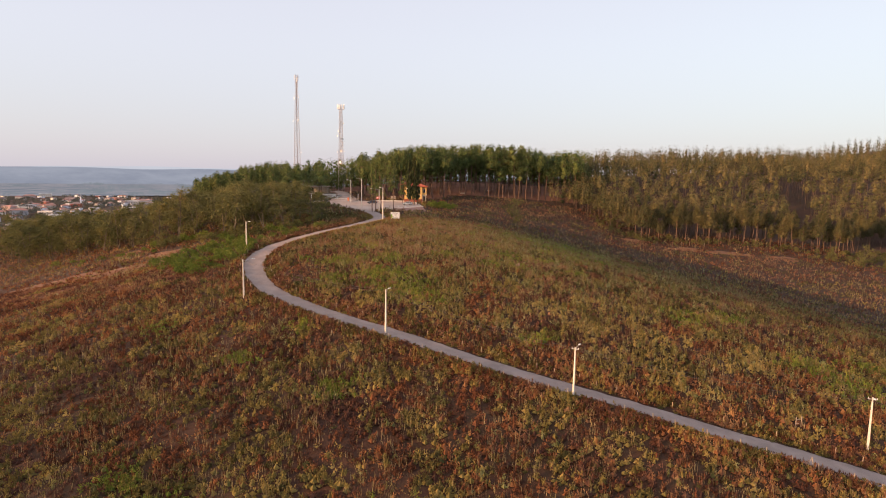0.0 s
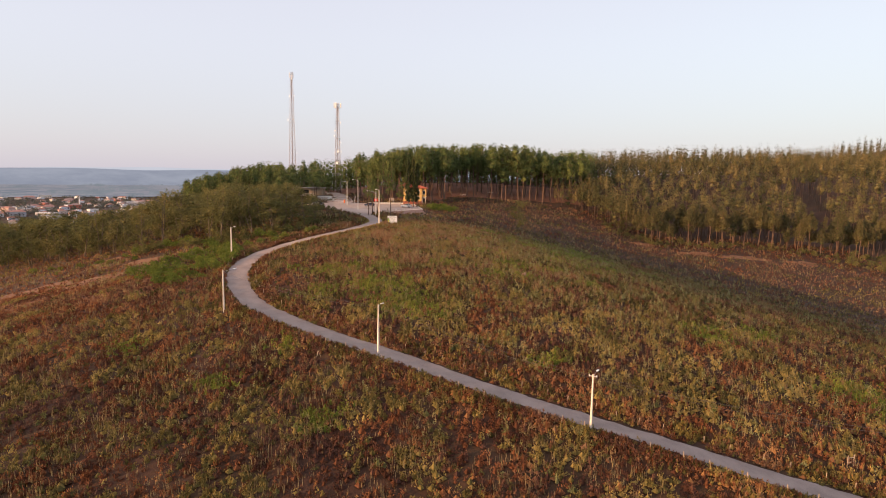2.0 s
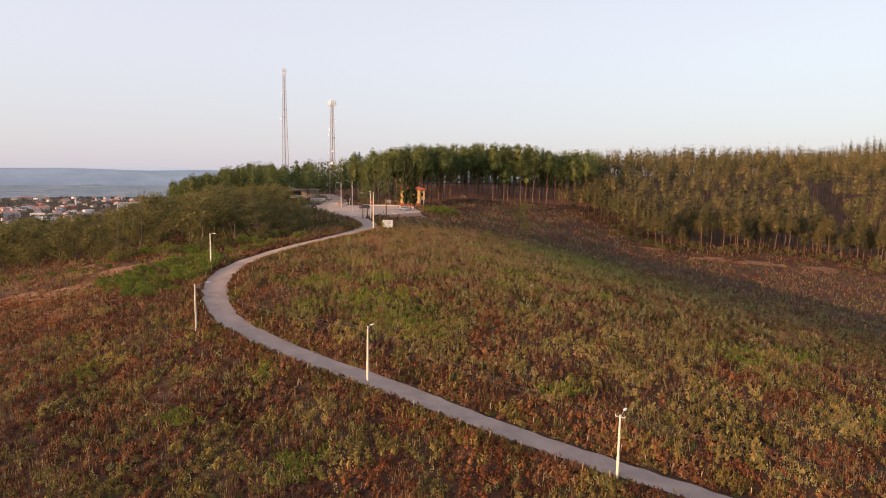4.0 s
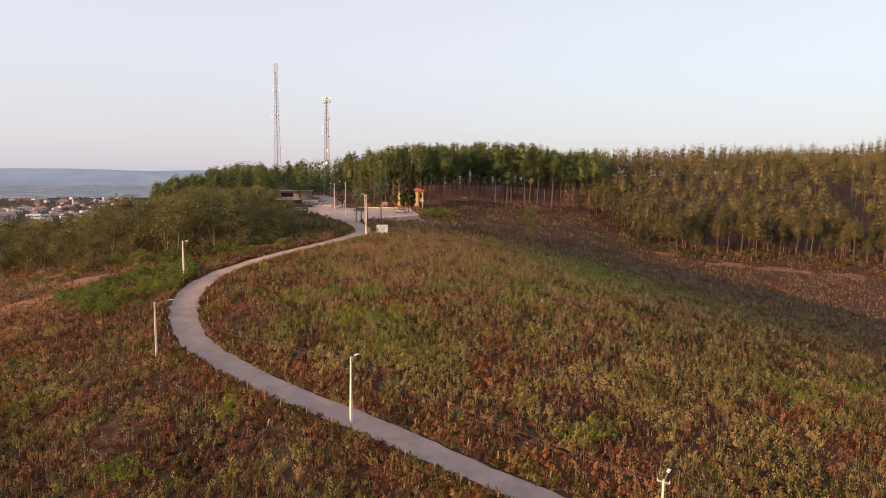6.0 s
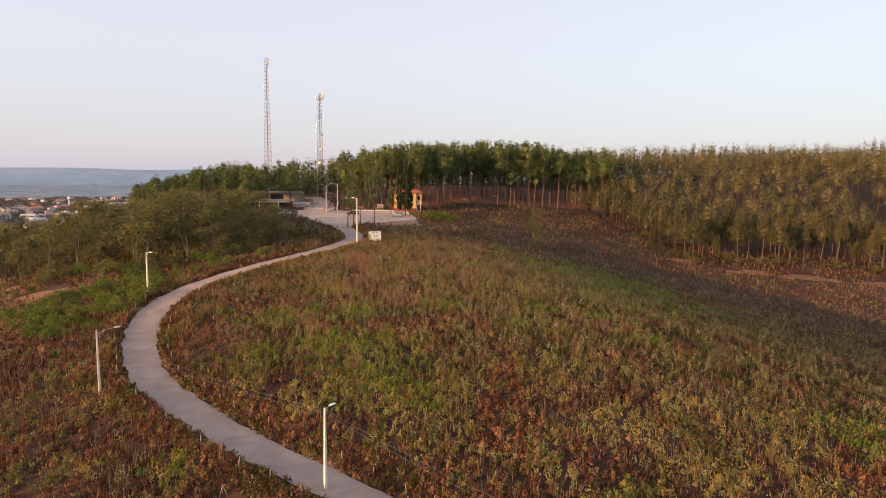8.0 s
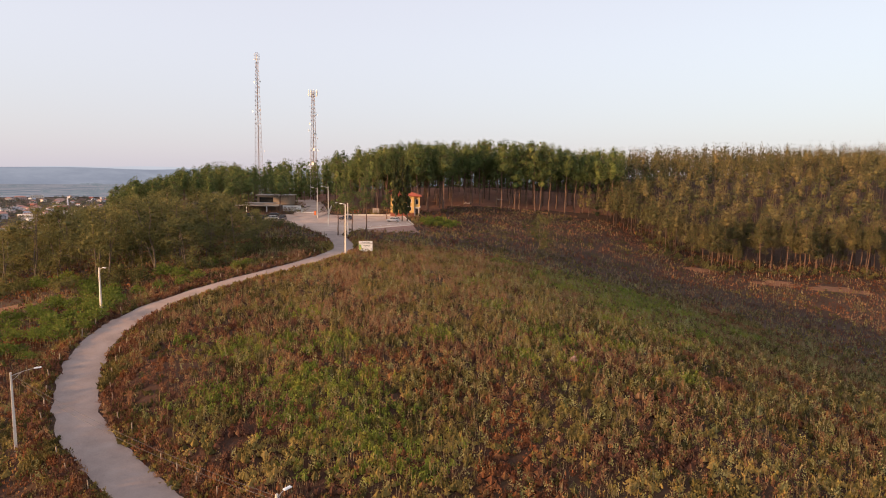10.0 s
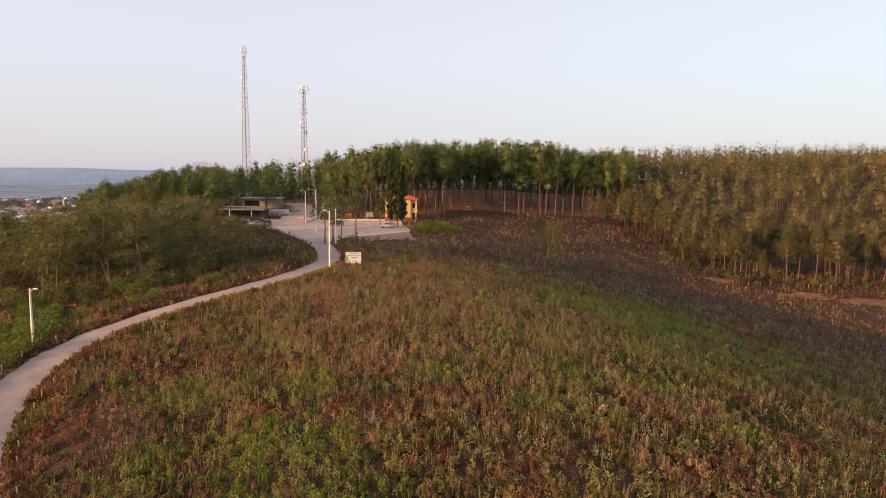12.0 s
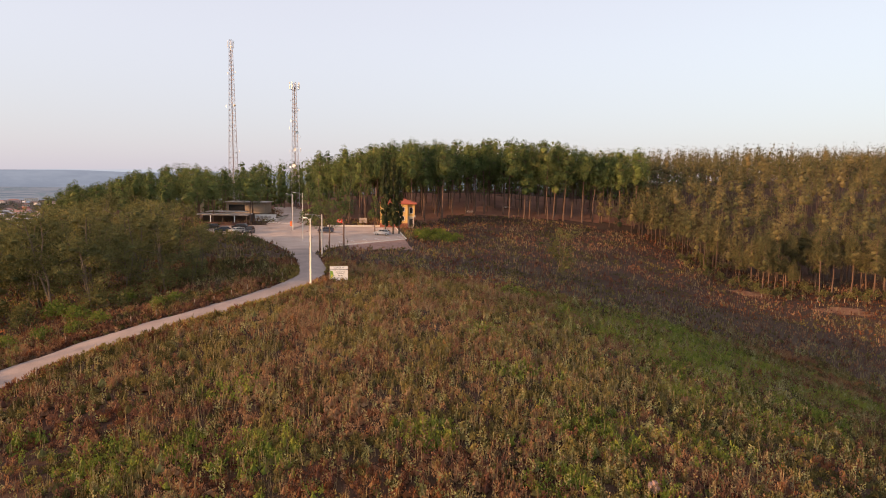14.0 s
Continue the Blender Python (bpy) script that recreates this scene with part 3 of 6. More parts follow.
def far_wood(name, places, heights, label, mat, depth, wide, count=24, leaf=0.46, rough=False, apex=0.55):
    """Trees past counting, crown and trunk, in one mesh; depth is the crown's height, wide its half width."""
    cs, rs, ts, bodies, tb, trunks = [], [], [], [], [], []
    for (x, y), h in zip(places, heights):
        z = gz(x, y)
        size, shade = r.uniform(0.8, 1.2), r.uniform(0, 1)
        c, s, body = tiers(r, h - min(depth, 0.9 * h) * r.uniform(0.85, 1.15), h - 0.4, wide * size, max(3, round(depth / (2.4 if rough else 1.5))), apex)
        cs.append(c + np.array([x, y, z]))
        rs.append(s * (1.25 if rough else 1.0))
        bodies.append(body + np.array([x, y, z, 0]))
        tb.append(np.full(len(body), shade))
        ts.append(np.clip(shade + r.normal(size=len(s)) * 0.08, 0, 1))
        trunks.append((x, y, z, h))
    cs, rs, ts, bodies, tb = (np.concatenate(k) for k in (cs, rs, ts, bodies, tb))
    faces = 8 if rough else 20
    leaf_mesh_ob = leaf_mesh(name, np.concatenate([clumps(cs, rs, count, leaf, leaf * 0.36, r, 0.85, 0.4), cores(bodies[:, :3], bodies[:, 3], 0.75, r, 1.0, rough)]), mat, None, np.concatenate([np.repeat(ts, count), np.repeat(tb, faces)]))
    tv, tf = [], []
    for x, y, z, h in trunks:
        n = len(tv)
        for zz, w in ((z - 0.3, 0.17), (z + h * 0.9, 0.05)):
            tv += [(x + w * math.cos(a), y + w * math.sin(a), zz) for a in (0, 2.1, 4.2)]
        tf += [(n + i, n + (i + 1) % 3, n + 3 + (i + 1) % 3, n + 3 + i) for i in range(3)]
    sheet("trunk", tv, tf, bark_pine, leaf_mesh_ob)
    return tagged(leaf_mesh_ob, label, "woodland", kind="stuff")


far_wood("plantation_edge_wood", edge_rest, [r.uniform(10, 15.5) for _ in edge_rest], "slim olive pines at the edge of the plantation", plantation_leaves, 7.5, 2.3, 40, 0.42, False, 0.7)


def deep(p):
    return p[1] > (320 if p[0] > -50 else 302)


for name, wood, depth, rough in (("pine_wood", [p for p in back_pines if not deep(p)], 9.5, False), ("pine_thicket", [p for p in back_pines if deep(p)], 15, True)):
    far_wood(name, wood, [pine_height(x, y) * r.uniform(0.84, 1.06) for x, y in wood], "dense dark green pine wood on the hilltop", wood_needles, depth, 2.9, 12 if rough else 30, 0.5, rough, 0.4)

UNDER = [(-120, 338), (-40, 338), (72, 338), (80, 356), (-40, 360), (-122, 352)]
under = scatter(UNDER, 3.6, r, 4000)
far_wood("pine_understorey", under, [r.uniform(6.5, 10) for _ in under], "low dense young pines closing the back of the wood", wood_needles, 9, 2.6, 8, 0.6, True, 0.6)

# the needle-covered floor of the wood
fx, fy = np.meshgrid(np.arange(-120, 52, 2.0), np.arange(238, 340, 2.0))
keep = inside(HILLTOP, fx, fy)
fi = np.arange(fx.size).reshape(fx.shape)
fq = np.stack([fi[:-1, :-1], fi[:-1, 1:], fi[1:, 1:], fi[1:, :-1]], -1)[keep[:-1, :-1] & keep[1:, 1:] & keep[:-1, 1:] & keep[1:, :-1]]
used, inv = np.unique(fq, return_inverse=True)
fv = np.stack([fx, fy, uneven(fx, fy) + 0.10], -1).reshape(-1, 3)[used]
tagged(sheet("ground_forest_floor", fv, inv.reshape(-1, 4), litter, smooth=True), "red-brown needle litter under the pines", "ground", kind="structure")
SLOPE = [(48, 302), (60, 282), (64, 270), (72, 258), (98, 262), (150, 264), (215, 292), (240, 335), (305, 430), (395, 555), (330, 600), (200, 520), (60, 420), (40, 365)]
GLADE = [(127, 243), (139, 243), (163, 312), (150, 315)]
slope_trees = [p for p in scatter(SLOPE, 4.3, r, 30000) if not inside(GLADE, np.array([p[0]]), np.array([p[1]]))[0]]
for back, count, leaf in ((False, 32, 0.46), (True, 8, 0.8)):
    some = [p for p in slope_trees if (p[1] - 0.3 * p[0] > 325) == back]
    far_wood("plantation_wood", some, [r.choice([0.75, 0.88, 1.0, 1.05, 1.1]) * r.uniform(14.5, 17.5) for _ in some], "olive green pine plantation covering the slope", plantation_leaves, 10.5 if back else 5.2, 2.9, count, leaf, back, 0.75)

# locusts left of the lane
LOCUSTS = [(-190, 222), (-160, 205), (-130, 194), (-108, 185), (-92, 176), (-84, 178), (-73, 171), (-61, 170), (-51, 173), (-48, 181), (-47, 194), (-55, 206), (-72, 216), (-90, 234), (-104, 240), (-130, 240), (-200, 262)]
locusts = [make_locust(11, 3.3, 160 + k) for k in range(4)]
lp = scatter(LOCUSTS, 5.4, r, 9000)
lp.sort(key=lambda p: p[1] - 0.55 * p[0])
lp = lp[:190]


def locust_height(x, y):
    """The crowns rise from the open slope towards the hilltop."""
    top = np.interp(x / y, [-0.93, -0.85, -0.74, -0.63, -0.57, -0.48, -0.35, -0.25], [-0.105, -0.086, -0.073, -0.068, -0.05, -0.03, -0.006, -0.012])
    return float(np.clip(44 + top * y - gz(x, y), 5.5, 15.5))


plant(locusts, lp, [locust_height(x, y) / 11 * r.choice([0.6, 0.78, 0.92, 1.0, 1.1]) * r.uniform(0.92, 1.08) for x, y in lp], r)
plant(locusts, [(-69, 222), (-61, 208), (-66, 212)], [1.0, 1.05, 1.1], r)
plant(pines, [(-82, 259), (-86, 252), (-90, 258), (-83, 243), (-89, 247), (-95, 251), (-93, 242)], [0.86, 0.8, 0.86, 0.74, 0.8, 0.84, 0.78], r)
broad = [make_pine(15, 0.5, 4.3, 150 + k, 1.0, needles, 0.4) for k in range(2)]
for m in broad:
    tagged(m, "broad dark pine spreading over the cafe", group="pines round the cafe")
plant(broad, [(-76.5, 256.6), (-66.8, 258.0), (-84, 263), (-71, 271.5), (-79.5, 250.5), (-90, 268)], [0.98, 0.95, 1.1, 1.0, 0.9, 1.15], r)

# bushes
bushes = [make_bush(1.3, 1.6, 180 + k) for k in range(3)]
yellow_bushes = [make_bush(1.3, 1.9, 190 + k, locust, "yellow-green bush at the edge of the wood") for k in range(2)]
VERGE = [(-82, 150), (-74, 139), (-62, 136), (-57, 143), (-57, 158), (-66, 165), (-75, 158)]
bp = scatter(VERGE, 2.1, r, 700)[:52]
plant(bushes, bp, [r.uniform(0.9, 1.7) for _ in bp], r)
SKIRT = [(-100, 181), (-92, 172), (-84, 174), (-73, 167), (-61, 166.5), (-52, 169), (-48, 176), (-47, 190), (-50, 190), (-52, 178), (-61, 172), (-73, 174), (-92, 180)]
bp = scatter(SKIRT, 2.6, r, 1500)[:60]
plant(bushes[:1] + yellow_bushes, bp, [r.uniform(0.9, 1.7) for _ in bp], r)
bp = [(-52, 164.5), (-50, 167), (-55, 163), (-57.5, 161), (-46, 172.5), (-44.5, 175), (-98, 174), (-104, 172), (-112, 175), (-120, 178), (-126, 182), (-134, 185), (-100, 170), (-116, 171), (-92, 168)]
plant(bushes, bp, [r.uniform(0.8, 1.3) for _ in bp], r)
LOT_SIDE = [(-19, 243), (-9, 243.5), (-7, 249), (-12, 253), (-19, 254)]
bp = scatter(LOT_SIDE, 2.4, r, 300)[:16]
plant(bushes, bp, [r.uniform(1.1, 1.9) for _ in bp], r)
EDGE = [(50, 272), (56, 255), (66, 243), (84, 246), (112, 249), (130, 242), (146, 226), (160, 228), (165, 256), (140, 248), (110, 256), (80, 254), (66, 256), (58, 275)]
bp = scatter(EDGE, 2.5, r, 2500)[:150]
plant(yellow_bushes, bp, [r.uniform(0.5, 1.25) for _ in bp], r)
bp = [(-50.5, 222), (-53, 225.5), (-56, 228), (-59, 231), (-62, 233), (-65, 235.5), (-55, 222), (-58.5, 225), (-62, 228), (-66, 231), (-70, 236), (-61, 222.5), (-66, 226)]
plant(yellow_bushes, bp, [r.uniform(0.75, 1.2) for _ in bp], r)
plant(locusts[:2], [(13.9, 226.2), (60, 266), (136, 238), (150, 240), (156, 233), (142, 230)], [1.12, 0.75, 0.6, 0.7, 0.65, 0.55], r)
plant(bushes, [(7, 148), (9.5, 150), (5, 146), (30, 188), (34, 185), (38, 178), (44, 172), (-14, 122), (-18, 124), (-10, 124), (-22, 131), (-16, 130), (-8, 118)], [0.5, 0.45, 0.42, 0.5, 0.5, 0.55, 0.5, 0.5, 0.55, 0.5, 0.6, 0.55, 0.5], r)
russet_bushes = [make_bush(1.3, 1.3, 196 + k, russet, "rounded withered russet bush on the hillside") for k in range(2)]
plant(russet_bushes, [(27.6, 135.7), (31.8, 130.9), (37.6, 125.5), (31.1, 121.7), (27.0, 137.2), (28.9, 136.5), (25.6, 138.7), (41.6, 117.8), (23.1, 113.9), (13.0, 119.1)], [0.9, 0.7, 0.75, 0.65, 0.95, 0.8, 0.7, 0.65, 0.6, 0.6], r)
drop(russet_bushes + broad + pines + thin + locusts + bushes + yellow_bushes)


# the rough growth of the field
def growing(n, box, seed, hole=None, wide=False):
    q = np.random.default_rng(seed)
    x0, x1, y0, y1 = box
    x, y = q.uniform(x0, x1, n), q.uniform(y0, y1, n)
    keep = (np.abs(x + 4) < 0.85 * y + 8) | wide
    if hole:
        keep &= ~((x > hole[0]) & (x < hole[1]) & (y > hole[2]) & (y < hole[3]))
    x, y = x[keep], y[keep]
    for poly in (SLOPE, HILLTOP, LOT, APRON):
        ok = ~inside(poly, x, y)
        x, y = x[ok], y[ok]
    for bx, by, ra, rb in BARE:
        ok = ((x - bx) / ra) ** 2 + ((y - by) / rb) ** 2 + q.normal(size=len(x)) * 0.3 > (0.8 if bx < 0 else 0.45)
        x, y = x[ok], y[ok]
    d = near_road(x, y)[0]
    ok = (d > 2.35 + 0.5 * q.uniform(0, 1, len(x))) & (from_lot(x, y) > 0.4)
    return x[ok], y[ok], q


def golden(x, y):
    """The dry straw-coloured brow of the hill."""
    return np.exp(-(((x + 14) / 34) ** 2) - ((y - 172) / 28) ** 2)


def shrubs(name, x, y, q, rad, high, leaves, leaf, mat, label, upright=0.3, core=True):
    """Plants of the field: leaves over a low dome, or, the more upright the plant, blades that stand in a slim tuft."""
    z = ground(x, y)
    n = len(x)
    rr = rad * q.uniform(0.55, 1.5, n)
    hh = high * q.uniform(0.5, 1.35, n) * (0.55 + 0.45 * smoothstep(2.3, 4.5, near_road(x, y)[0]))
    red_low = np.exp(-(((x + 98) / 30) ** 2) - ((y - 146) / 16) ** 2)
    hh = hh * (1 - 0.6 * red_low)
    up = np.clip(upright * (1 - red_low) + q.normal(size=n) * 0.25, 0, 1)
    # the bank beside the locusts is toned darker to stand for the trees' shade
    shade = np.clip(q.normal(0.46, 0.3, n) + 0.5 * (wave(x, y, 15, 31) - 0.5) + 0.35 * (wave(x, y, 5, 32) - 0.5) + 0.35 * golden(x, y) - 0.45 * np.exp(-(((x + 43) / 10) ** 2) - ((y - 194) / 24) ** 2) - 0.4 * np.exp(-(((x + 50) / 55) ** 2) - ((y - 82) / 30) ** 2), 0, 1)
    shade = shade - 0.22 * np.exp(-(((x + 44) / 20) ** 2) - ((y - 140) / 24) ** 2)
    shade = np.clip(shade - 0.2 * smoothstep(198, 220, y) * smoothstep(-25, 0, x), 0, 1)
    m = n * leaves
    root = np.repeat(np.stack([x, y, z], 1), leaves, 0)
    rr, hh, u = np.repeat(rr, leaves), np.repeat(hh, leaves), np.repeat(up, leaves)
    d = dome(m, q)
    low = d * np.column_stack([rr, rr, hh * 0.8]) * q.uniform(0.5, 1.0, m)[:, None]
    tall = np.column_stack([d[:, :2] * (rr * 0.5 * q.uniform(0.1, 1, m))[:, None], hh * q.uniform(0.05, 1.0, m)])
    p = root + low * (1 - u)[:, None] + tall * u[:, None]
    way = d * (1 - u)[:, None] + np.column_stack([np.zeros((m, 2)), 0.25 + 1.6 * u]) + q.normal(size=d.shape) * 0.26
    size = leaf * q.uniform(0.55, 1.35, m)
    t = fronds(p, way, size * (1 + 0.9 * u), size * (0.7 - 0.38 * u), 0, q, d)
    tone = np.repeat(shade, leaves)
    if core:
        k = np.flatnonzero(up < 0.6)
        a, b = rr[::leaves][k], hh[::leaves][k]
        lump = OCTA[None] * np.stack([a, a, b * 0.75], 1)[:, None] * q.uniform(0.5, 0.85, (len(k), 6))[..., None]
        lump = (np.stack([x, y, z + 0.1 * high], 1)[k][:, None] + lump)[:, OCTA_FACES].reshape(-1, 3, 3)
        t, tone = np.concatenate([t, lump]), np.concatenate([tone, np.repeat(shade[k], 8)])
    return tagged(leaf_mesh(name, t, mat, None, tone), label, "undergrowth", kind="stuff")


def spikes(name, x, y, q, high, leaves, leaf, mat, label):
    """Tall single herbs: a slim column of upturned leaves round one stem, thinning to the tip."""
    z = ground(x, y)
    n = len(x)
    hh = np.repeat(high * q.uniform(0.55, 1.35, n), leaves)
    lean = np.repeat(q.normal(size=(n, 2)) * 0.07, leaves, 0)
    shade = np.clip(q.normal(0.5, 0.26, n), 0, 1)
    m = n * leaves
    u = np.tile((np.arange(leaves) + 0.5) / leaves, n)
    a = q.uniform(0, 6.28, m)
    out = np.stack([np.cos(a), np.sin(a)], 1)
    p = np.repeat(np.stack([x, y, z], 1), leaves, 0) + np.column_stack([lean * (u * hh)[:, None] + out * (0.09 + 0.06 * (1 - u))[:, None], u * hh * 0.9])
    size = leaf * (1.25 - 0.6 * u) * q.uniform(0.7, 1.3, m)
    t = fronds(p, np.column_stack([out * 0.55, np.full(m, 0.9)]) + q.normal(size=(m, 3)) * 0.15, size, size * 0.6, 0, q, np.column_stack([out, np.full(m, 0.2)]))
    return tagged(leaf_mesh(name, t, mat, None, np.repeat(shade, leaves)), label, "undergrowth", kind="stuff")


def stalks(name, x, y, q, high, blades, width, mat, label):
    z = ground(x, y)
    n = len(x)
    c = np.repeat(np.stack([x, y, z], 1), blades, 0) + q.normal(size=(n * blades, 3)) * np.array([0.14, 0.14, 0])
    w = np.array([0, 0, 1.0]) + q.normal(size=c.shape) * 0.14
    hh = np.repeat(high * q.uniform(0.6, 1.4, n) * (0.35 + 0.65 * smoothstep(2.8, 6.5, near_road(x, y)[0])), blades) * q.uniform(0.7, 1.1, len(c))
    t = fronds(c, w, hh, np.full(len(c), width), 0, q)
    t[:, :2] -= np.array([0, 0, 0.25]) * hh[:, None, None]
    return tagged(leaf_mesh(name, t, mat), label, "undergrowth", kind="stuff")


def green_share(x, y):
    """Where the growth is green rather than brown."""
    g = 0.36 - 0.06 * (1 - smoothstep(90, 125, y)) + 0.6 * (wave(x, y, 30, 5) - 0.5) + 0.9 * (wave(x, y, 11, 6) - 0.5) + 0.6 * (wave(x, y, 4, 7) - 0.5)
    g = g + 0.6 * np.exp(-(((x - 29) / 20) ** 2) - ((y - 182) / 40) ** 2)
    g = g + 0.25 * np.exp(-(((x + 14) / 16) ** 2) - ((y - 124) / 12) ** 2)
    g = g + 0.3 * (1 - smoothstep(66, 82, y)) * (1 - smoothstep(-10, 12, x))
    g = g + 0.22 * np.exp(-(((x - 34) / 26) ** 2) - ((y - 112) / 20) ** 2)
    # dull olive plants on the locust bank, also standing for its shade
    g = g + 0.45 * np.exp(-(((x + 44) / 9) ** 2) - ((y - 196) / 24) ** 2)
    g = g + 0.10 * np.exp(-(((x - 20) / 36) ** 2) - ((y - 150) / 32) ** 2)
    g = g - 0.2 * smoothstep(200, 228, y) * smoothstep(25, 50, x)
    g = g - 0.5 * np.exp(-(((x + 95) / 36) ** 2) - ((y - 148) / 28) ** 2)
    return g


CREST = (-60, 58, 122, 205)
for seed, n, area, hole, leaves, leaf, rad, tall in ((31, 27000, CREST, None, 24, 0.19, 0.48, 0.8), (32, 42000, (-125, 105, 54, 150), CREST, 13, 0.28, 0.56, 0.85), (33, 56000, (-210, 150, 122, 290), CREST, 4, 0.46, 0.5, 0.8)):
    x, y, q = growing(n, area, seed, hole)
    g = green_share(x, y) + q.normal(size=len(x)) * 0.11
    rust = wave(x, y, 34, 11) + 0.3 * (1 - smoothstep(95, 130, y)) + 0.35 * np.exp(-(((x + 90) / 34) ** 2) - ((y - 145) / 30) ** 2) - 0.4 * golden(x, y) - 0.2 * smoothstep(195, 225, y) + 0.5 * smoothstep(205, 232, y) * smoothstep(30, 60, x) + q.normal(size=len(x)) * 0.14 > 0.64
    red = (g <= 0.42) & (wave(x, y, 9, 8) - 0.2 * golden(x, y) - 0.12 * smoothstep(195, 225, y) + q.normal(size=len(x)) * 0.12 > 0.72)
    m = (g <= 0.42) & ~red
    fresh = (g > 0.42) & (np.exp(-(((x - 28) / 20) ** 2) - ((y - 182) / 34) ** 2) + q.normal(size=len(x)) * 0.22 > 0.72)
    for name, pick, high, mat, label, up in (("fresh_undergrowth", fresh, 1.0, patch_green, "fresh green weeds in the hollow behind the brow", 0.3),
                                             ("green_undergrowth", (g > 0.42) & ~fresh, 1.0, herb_green, "olive green weeds and low shrubs on the hillside", 0.35),
                                             ("brown_bracken", m & ~rust, 1.0, herb_brown, "withered brown bracken on the hillside", 0.55),
                                             ("rust_bracken", m & rust, 0.95, herb_rust, "withered rust-coloured bracken on the hillside", 0.3),
                                             ("red_undergrowth", red, 0.6, herb_red, "low patches of dark red autumn leaves", 0.15)):
        shrubs(name, x[pick], y[pick], q, rad, high * tall, leaves, leaf, mat, label, up, seed < 33)

# the same growth on the lower slope
x, y, q = growing(11000, (-95, 95, -30, 55), 34, None, True)
green = green_share(x, y) + q.normal(size=len(x)) * 0.2 > 0.45
for pick, mat, label in ((green, herb_green, "olive green weeds on the lower slope"), (~green, herb_brown, "withered brown bracken on the lower slope")):
    shrubs("lower_growth", x[pick], y[pick], q, 0.8, 1.0, 5, 0.7, mat, label, 0.3, False)

# taller shrubs that stand out of the growth
for seed, n, mat, label in ((51, 3600, herb_green, "rounded olive shrubs standing out of the growth"), (52, 2600, herb_brown, "rounded withered brown shrubs standing out of the growth"), (55, 500, herb_rust, "rounded rust-coloured shrubs standing out of the growth"), (56, 1500, mound_green, "pale green rounded shrubs standing out of the growth")):
    x, y, q = growing(n, (-110, 95, 58, 190), seed)
    ok = (near_road(x, y)[0] > 4) & (wave(x, y, 13, seed * 0.7) + q.normal(size=len(x)) * 0.15 > 0.42)
    x, y = x[ok], y[ok]
    shrubs("field_shrubs", x, y, q, 0.55, 1.05, 56, 0.2, mat, label, 0.15)

# slim upright herbs, thickest along the brow
for seed, n, mat, keep_at, label in ((71, 15000, mound_green, 0.50, "slim pale yellow-green herbs standing upright in the growth"), (72, 11000, straw, 0.50, "slim dry straw-coloured herbs standing upright in the growth"), (73, 9000, herb_brown, 0.48, "slim withered brown herbs standing upright in the growth")):
    x, y, q = growing(n, (-58, 100, 84, 215), seed)
    brow = np.exp(-(((x - 22) / 40) ** 2) - ((y - 150) / 45) ** 2)
    ok = (wave(x, y, 10, seed * 0.3) + 0.25 * (brow - 0.5) + q.normal(size=len(x)) * 0.14 > keep_at) & (near_road(x, y)[0] > 4) & (q.uniform(size=len(x)) < 0.35 + brow)
    spikes("upright_herbs", x[ok], y[ok], q, 1.2, 22, 0.26, mat, label)

# the dry grass of the brow
x, y, q = growing(26000, (-52, 44, 130, 205), 43)
keep = golden(x, y) + q.normal(size=len(x)) * 0.12 > 0.42
stalks("dry_grass", x[keep], y[keep], q, 0.75, 4, 0.055, straw, "short dry pale grass on the brow of the hill")

# the thick verge along the lane
q = np.random.default_rng(57)
k = q.integers(40, 285, 6500)
off = q.choice([-1, 1], len(k)) * q.uniform(2.25, 5.2, len(k))
px, py = ROAD[k, 0] + ROAD_SIDE[k, 0] * off + q.normal(size=len(k)) * 0.3, ROAD[k, 1] + ROAD_SIDE[k, 1] * off + q.normal(size=len(k)) * 0.3
ok = (near_road(px, py)[0] > 2.2) & (from_lot(px, py) > 0.4)
px, py = px[ok], py[ok]
kind = wave(px, py, 14, 21) + q.normal(size=len(px)) * 0.18
for pick, mat, label in ((kind < 0.42, herb_brown, "withered brown grass along the lane"), ((kind >= 0.42) & (kind < 0.56), herb_rust, "rust-coloured bracken along the lane"), (kind >= 0.56, herb_green, "olive green weeds along the lane")):
    shrubs("verge_growth", px[pick], py[pick], q, 0.42, 0.8, 16, 0.26, mat, label, 0.45)
stalks("verge_grass", px[::2], py[::2], q, 0.8, 4, 0.05, straw, "dry pale grass along the lane")
for seed, n, area in ((41, 32000, (-100, 90, 56, 165)), (42, 20000, (-140, 140, 165, 290))):
    x, y, q = growing(n, area, seed)
    keep = wave(x, y, 18, 9) + q.normal(size=len(x)) * 0.2 + 0.35 * golden(x, y) > 0.47
    stalks("dry_stalks", x[keep], y[keep], q, 1.3, 3, 0.065, straw, "tall dry straw-coloured stalks in the growth")


